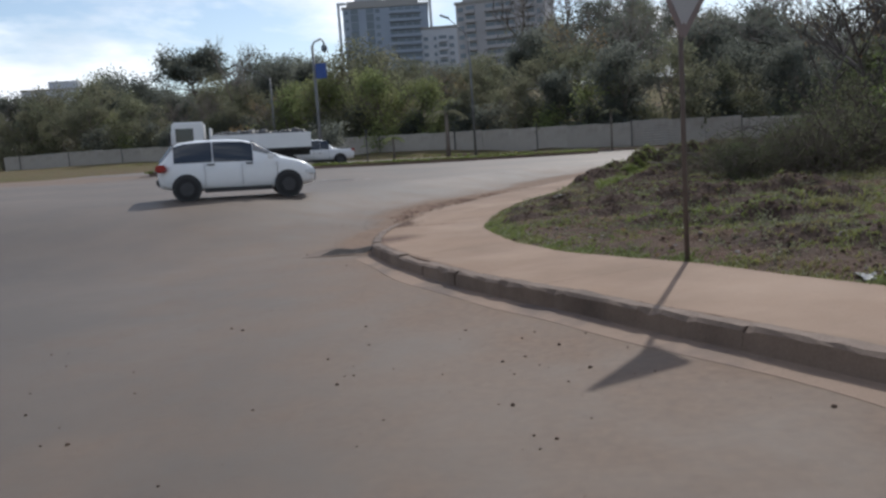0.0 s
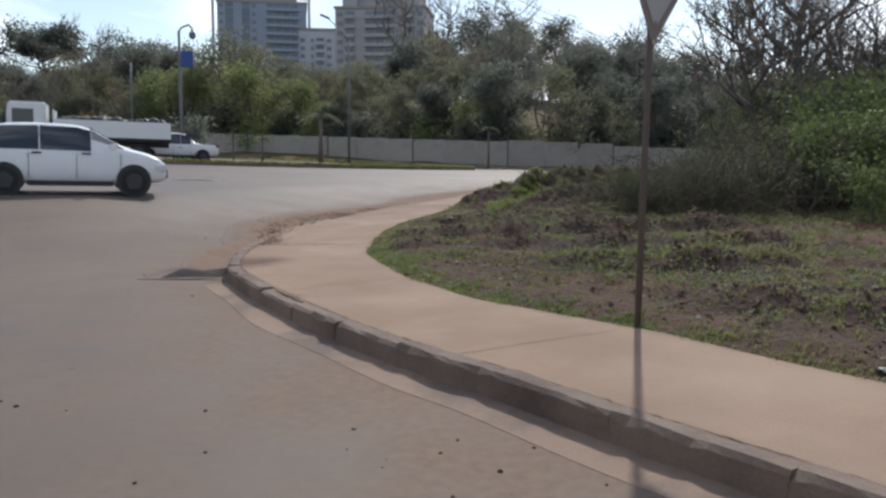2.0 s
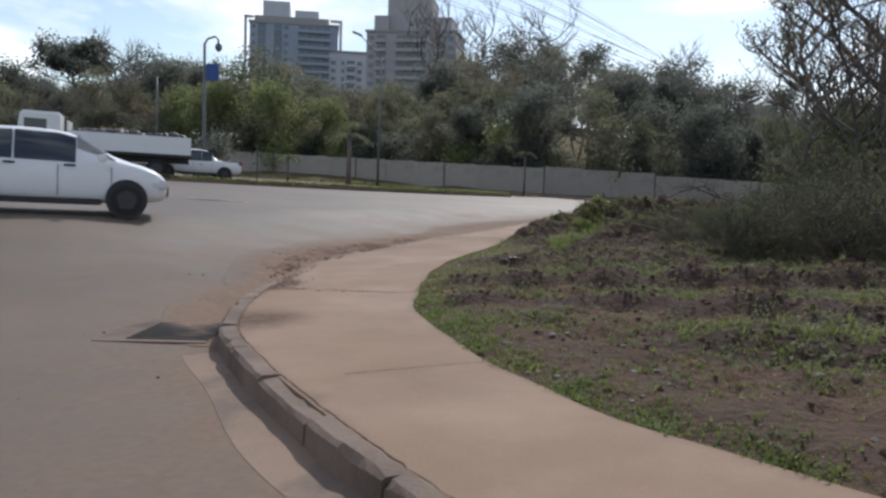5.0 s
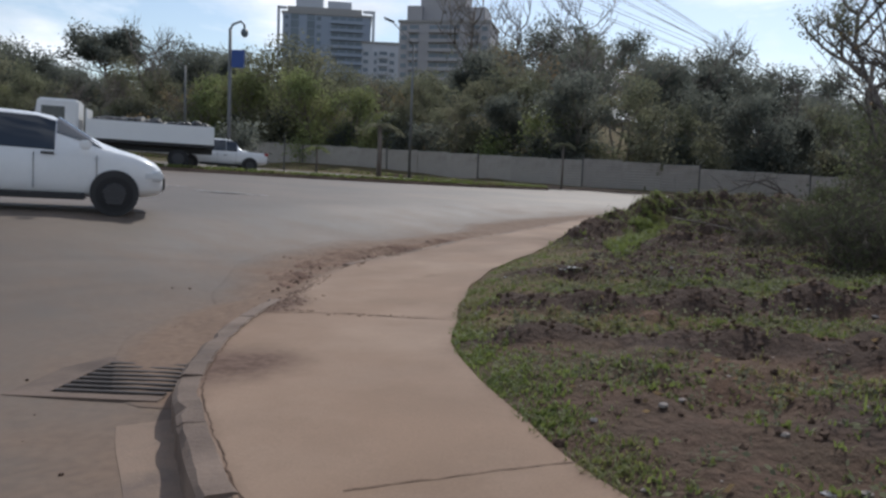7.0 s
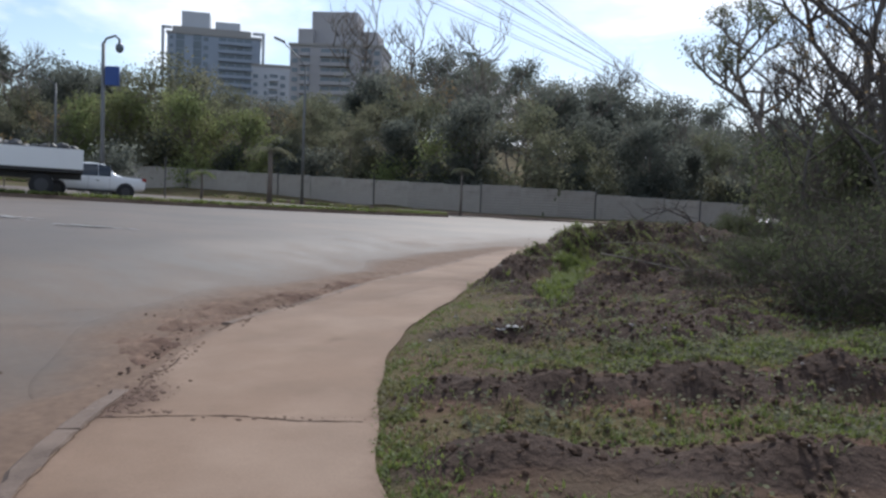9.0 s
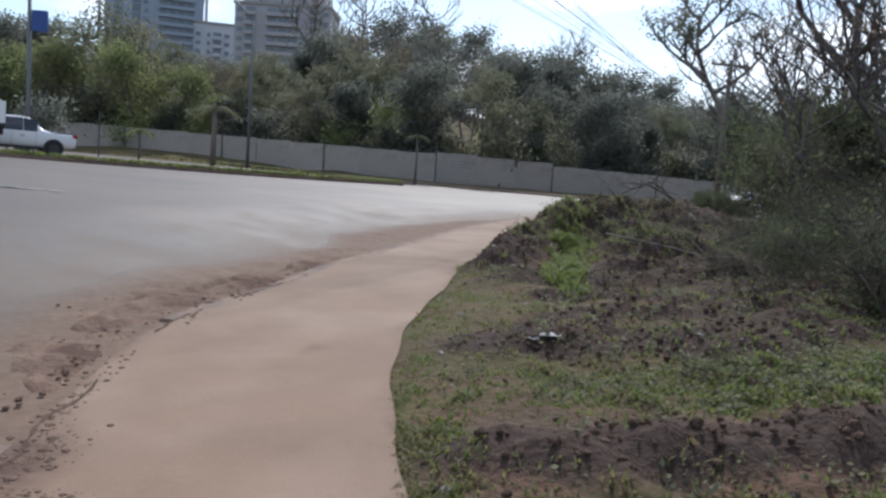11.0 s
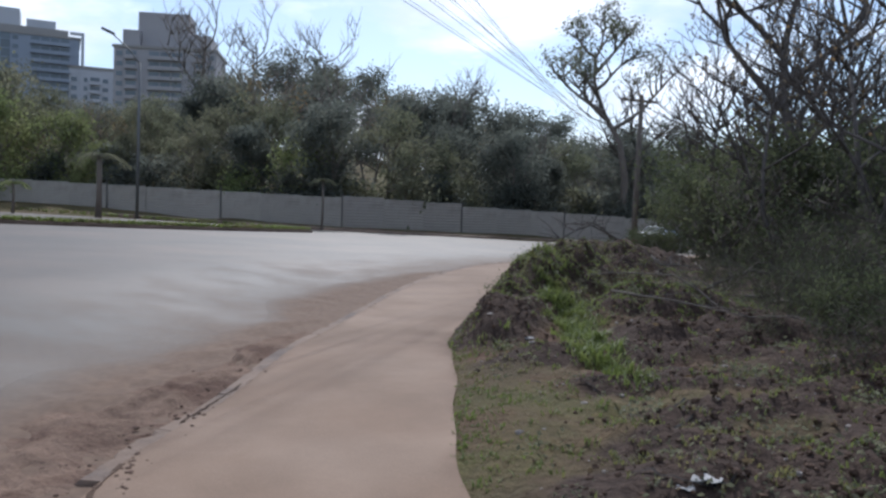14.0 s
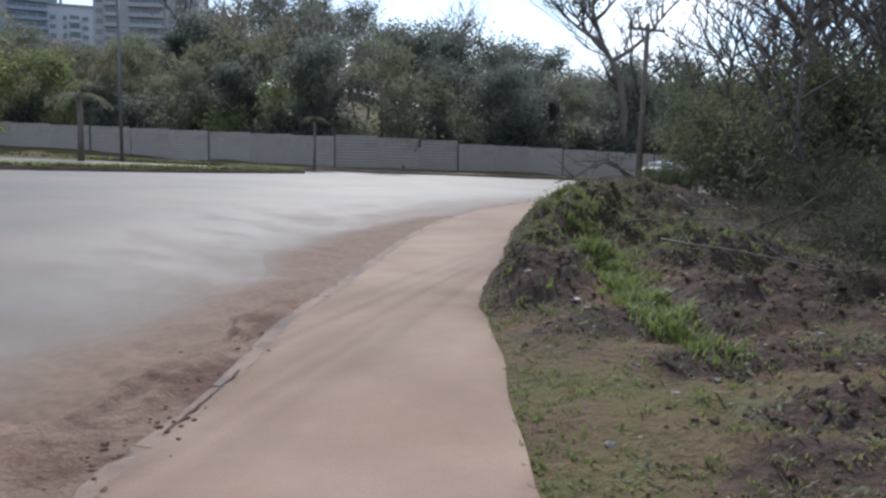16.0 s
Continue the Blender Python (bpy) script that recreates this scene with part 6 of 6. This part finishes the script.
blades("grass", isl_spots, 9000, 0.16, M_GRASS, "green grass on the traffic island", 3, wide=0.02, zf=lambda x, y: main_plane(x, y) + 0.15, guard=False)
bank_spots = [(x, y - 4.2, 1.0, 0.8, 1) for x, y in walk_in if x < 0]
blades("grass", bank_spots, 7000, 0.2, M_GRASS, "green grass on the far bank", 4, wide=0.03, zf=lambda x, y: np.maximum(main_plane(x, y), ground_z(x, y)), guard=False)

# low weeds with small leaves
wr = np.random.default_rng(9)
wc = []
for x, y, sx, sy, w in GRASS_SPOTS[len(EDGE_SPOTS):] + MEADOW:
    for _ in range(int(26 * w)):
        px, py = x + wr.normal() * sx, y + wr.normal() * sy
        if line_distance(px, py, EDGE_LINE[::2])[0] > 0.15:
            wc.append((px, py, float(ground_z(px, py)) + 0.025))
lv, lf = leaf_cloud(wc, 0.06, 34000, 0.018, wr, flat=0.6)
tagged(data_part("weeds", lv.tolist(), lf.tolist(), M_LEAF_MID), "low broad-leaved weeds and moss on the soil", "weeds", kind="stuff")
dl = [(wr.normal(2.5, 2.0), wr.normal(14, 5)) for _ in range(700)]
dc = [(px, py, float(ground_z(px, py)) + 0.012) for px, py in dl if line_distance(px, py, EDGE_LINE[::2])[0] > 0.1]
lv, lf = leaf_cloud(dc, 0.01, len(dc), 0.03, wr, flat=0.95)
tagged(data_part("dead_leaves", lv.tolist(), lf.tolist(), M_LEAF_DRY), "dry brown leaves lying on the soil", "leaves", kind="stuff")


def litter(x, y, size, label, seed):
    rng = random.Random(seed)
    bm = bmesh.new()
    bmesh.ops.create_grid(bm, x_segments=7, y_segments=5, size=0.5)
    for v in bm.verts:
        v.co.x *= size * 1.3
        v.co.y *= size
        v.co.z = size * (0.06 + rng.uniform(-0.06, 0.14))
    bmesh.ops.solidify(bm, geom=bm.faces[:], thickness=0.004)
    ob = part("crumpled_bag", bm, M_PAPER, None)
    ob.matrix_basis = pose(x, y, float(ground_z(x, y)) - 0.012, 0, 0, rng.uniform(0, 180))
    tagged(ob, label, "litter", "litter on the verge")


for i, (x, y, s) in enumerate([(0.52, 16.06, 0.13), (0.36, 16.0, 0.07), (0.02, 15.85, 0.05), (-0.3, 15.95, 0.05), (3.42, 6.0, 0.2), (3.55, 5.9, 0.12), (1.5, 9.2, 0.06), (1.15, 9.7, 0.05), (2.3, 8.9, 0.06), (3.0, 19.6, 0.12), (3.3, 19.3, 0.1), (2.2, 20.6, 0.1), (4.6, 16.0, 0.2), (1.2, 20.6, 0.09), (2.5, 9.9, 0.1)]):
    litter(x, y, s, "crumpled white plastic litter on the soil", i)


def fallen_branch(points, r, label, seed, twigs=5):
    rng = random.Random(seed)
    thing = empty("fallen_branch", pose(*points[0][:2], float(ground_z(*points[0][:2])) + points[0][2]), label, "branch", "brushwood on the verge")
    base = thing.matrix_basis.translation
    pts = [Vector((x, y, float(ground_z(x, y)) + h)) - base for x, y, h in points]
    fine = []
    for a, b in zip(pts, pts[1:]):
        for u in (0, 0.33, 0.66):
            fine.append(a.lerp(b, u) + Vector([rng.gauss(0, 0.025) for _ in range(3)]))
    fine.append(pts[-1])
    v, f = [], []
    tube(v, f, fine, [max(r * (1 - 0.7 * i / len(fine)), 0.005) for i in range(len(fine))], 7)
    data_part("stem", v, f, M_BARK if r < 0.02 else M_BARK_DARK, thing, smooth=True)
    for k in range(twigs):
        i = rng.randrange(1, len(fine) - 1)
        d = Vector((rng.gauss(0, 1), rng.gauss(0, 1), abs(rng.gauss(0.3, 0.5)))).normalized()
        tp = [fine[i]]
        for _ in range(4):
            d = (d + Vector([rng.gauss(0, 0.25) for _ in range(3)])).normalized()
            tp.append(tp[-1] + d * rng.uniform(0.1, 0.28))
        v, f = [], []
        tube(v, f, tp, [r * 0.4, r * 0.32, r * 0.25, r * 0.16, 0.003], 4)
        data_part("twig", v, f, M_BARK_DARK, thing)


fallen_branch([(2.6, 21.6, 0.25), (3.2, 20.4, 0.2), (3.9, 19.2, 0.15)], 0.014, "long bare branch lying on the brush", 1)
fallen_branch([(6.0, 22.2, 0.1), (7.0, 22.9, 0.45), (8.2, 23.8, 0.75)], 0.05, "leaning broken limb in the brush", 2, 9)
fallen_branch([(4.6, 18.0, 0.1), (5.6, 18.8, 0.5), (6.8, 19.4, 0.9)], 0.04, "leaning broken limb in the brush", 3, 9)
fallen_branch([(8.6, 33.4, 0.4), (7.2, 32.6, 0.75), (5.6, 32.0, 0.6)], 0.035, "thin twiggy branch reaching over the mound", 4, 14)
fallen_branch([(9.0, 34.4, 0.5), (7.8, 33.8, 1.0), (6.6, 33.2, 1.0)], 0.03, "thin twiggy branch reaching over the mound", 5, 14)
br_rng = random.Random(12)
for k in range(26):
    x0, y0 = br_rng.uniform(4.2, 9.0), br_rng.uniform(17.0, 33.0)
    if line_distance(x0, y0, EDGE_LINE[::2])[0] < 2.2:
        continue
    a = br_rng.uniform(0, 2 * math.pi)
    ln = br_rng.uniform(0.6, 1.3)
    fallen_branch([(x0, y0, 0.05), (x0 + ln * math.cos(a), y0 + ln * math.sin(a), br_rng.uniform(0.15, 0.5)), (x0 + 2 * ln * math.cos(a + 0.3), y0 + 2 * ln * math.sin(a + 0.3), br_rng.uniform(0.1, 0.9))], br_rng.uniform(0.012, 0.03), "tangled bare branch in the brush pile", 20 + k, 7)
v, f = pole_tube([(0, 0, -0.1), (0, 0, 1.0), (0.02, 0, 2.3)], [0.045, 0.04, 0.04], 8)
tagged(data_part("post", v, f, M_POST, m=pose(-14.2, 52.6, float(main_plane(-14.2, 52.6)))), "thin dark post on the far roadside", "post")
# worn white road marking
mk = np.random.default_rng(3)
for cx, cy, wx, wy in ((-10.2, 27.2, 0.9, 0.35), (-7.4, 25.6, 0.7, 0.12)):
    mv, mf = [], []
    for k in range(60):
        px, py, s = cx + mk.normal() * wx * 0.5, cy + mk.normal() * wy * 0.5, mk.uniform(0.04, 0.16)
        b = len(mv)
        for q in range(6):
            aa = q * math.pi / 3
            x, y = px + s * math.cos(aa) * mk.uniform(0.6, 1.3), py + s * 0.6 * math.sin(aa) * mk.uniform(0.6, 1.3)
            mv.append((x, y, float(road_z(x, y)) + 0.005 + 0.0004 * k))
        mf.append(tuple(range(b, b + 6)))
    tagged(data_part("road_marking", mv, mf, M_PAPER), "worn white paint mark on the asphalt", "road marking", kind="structure")
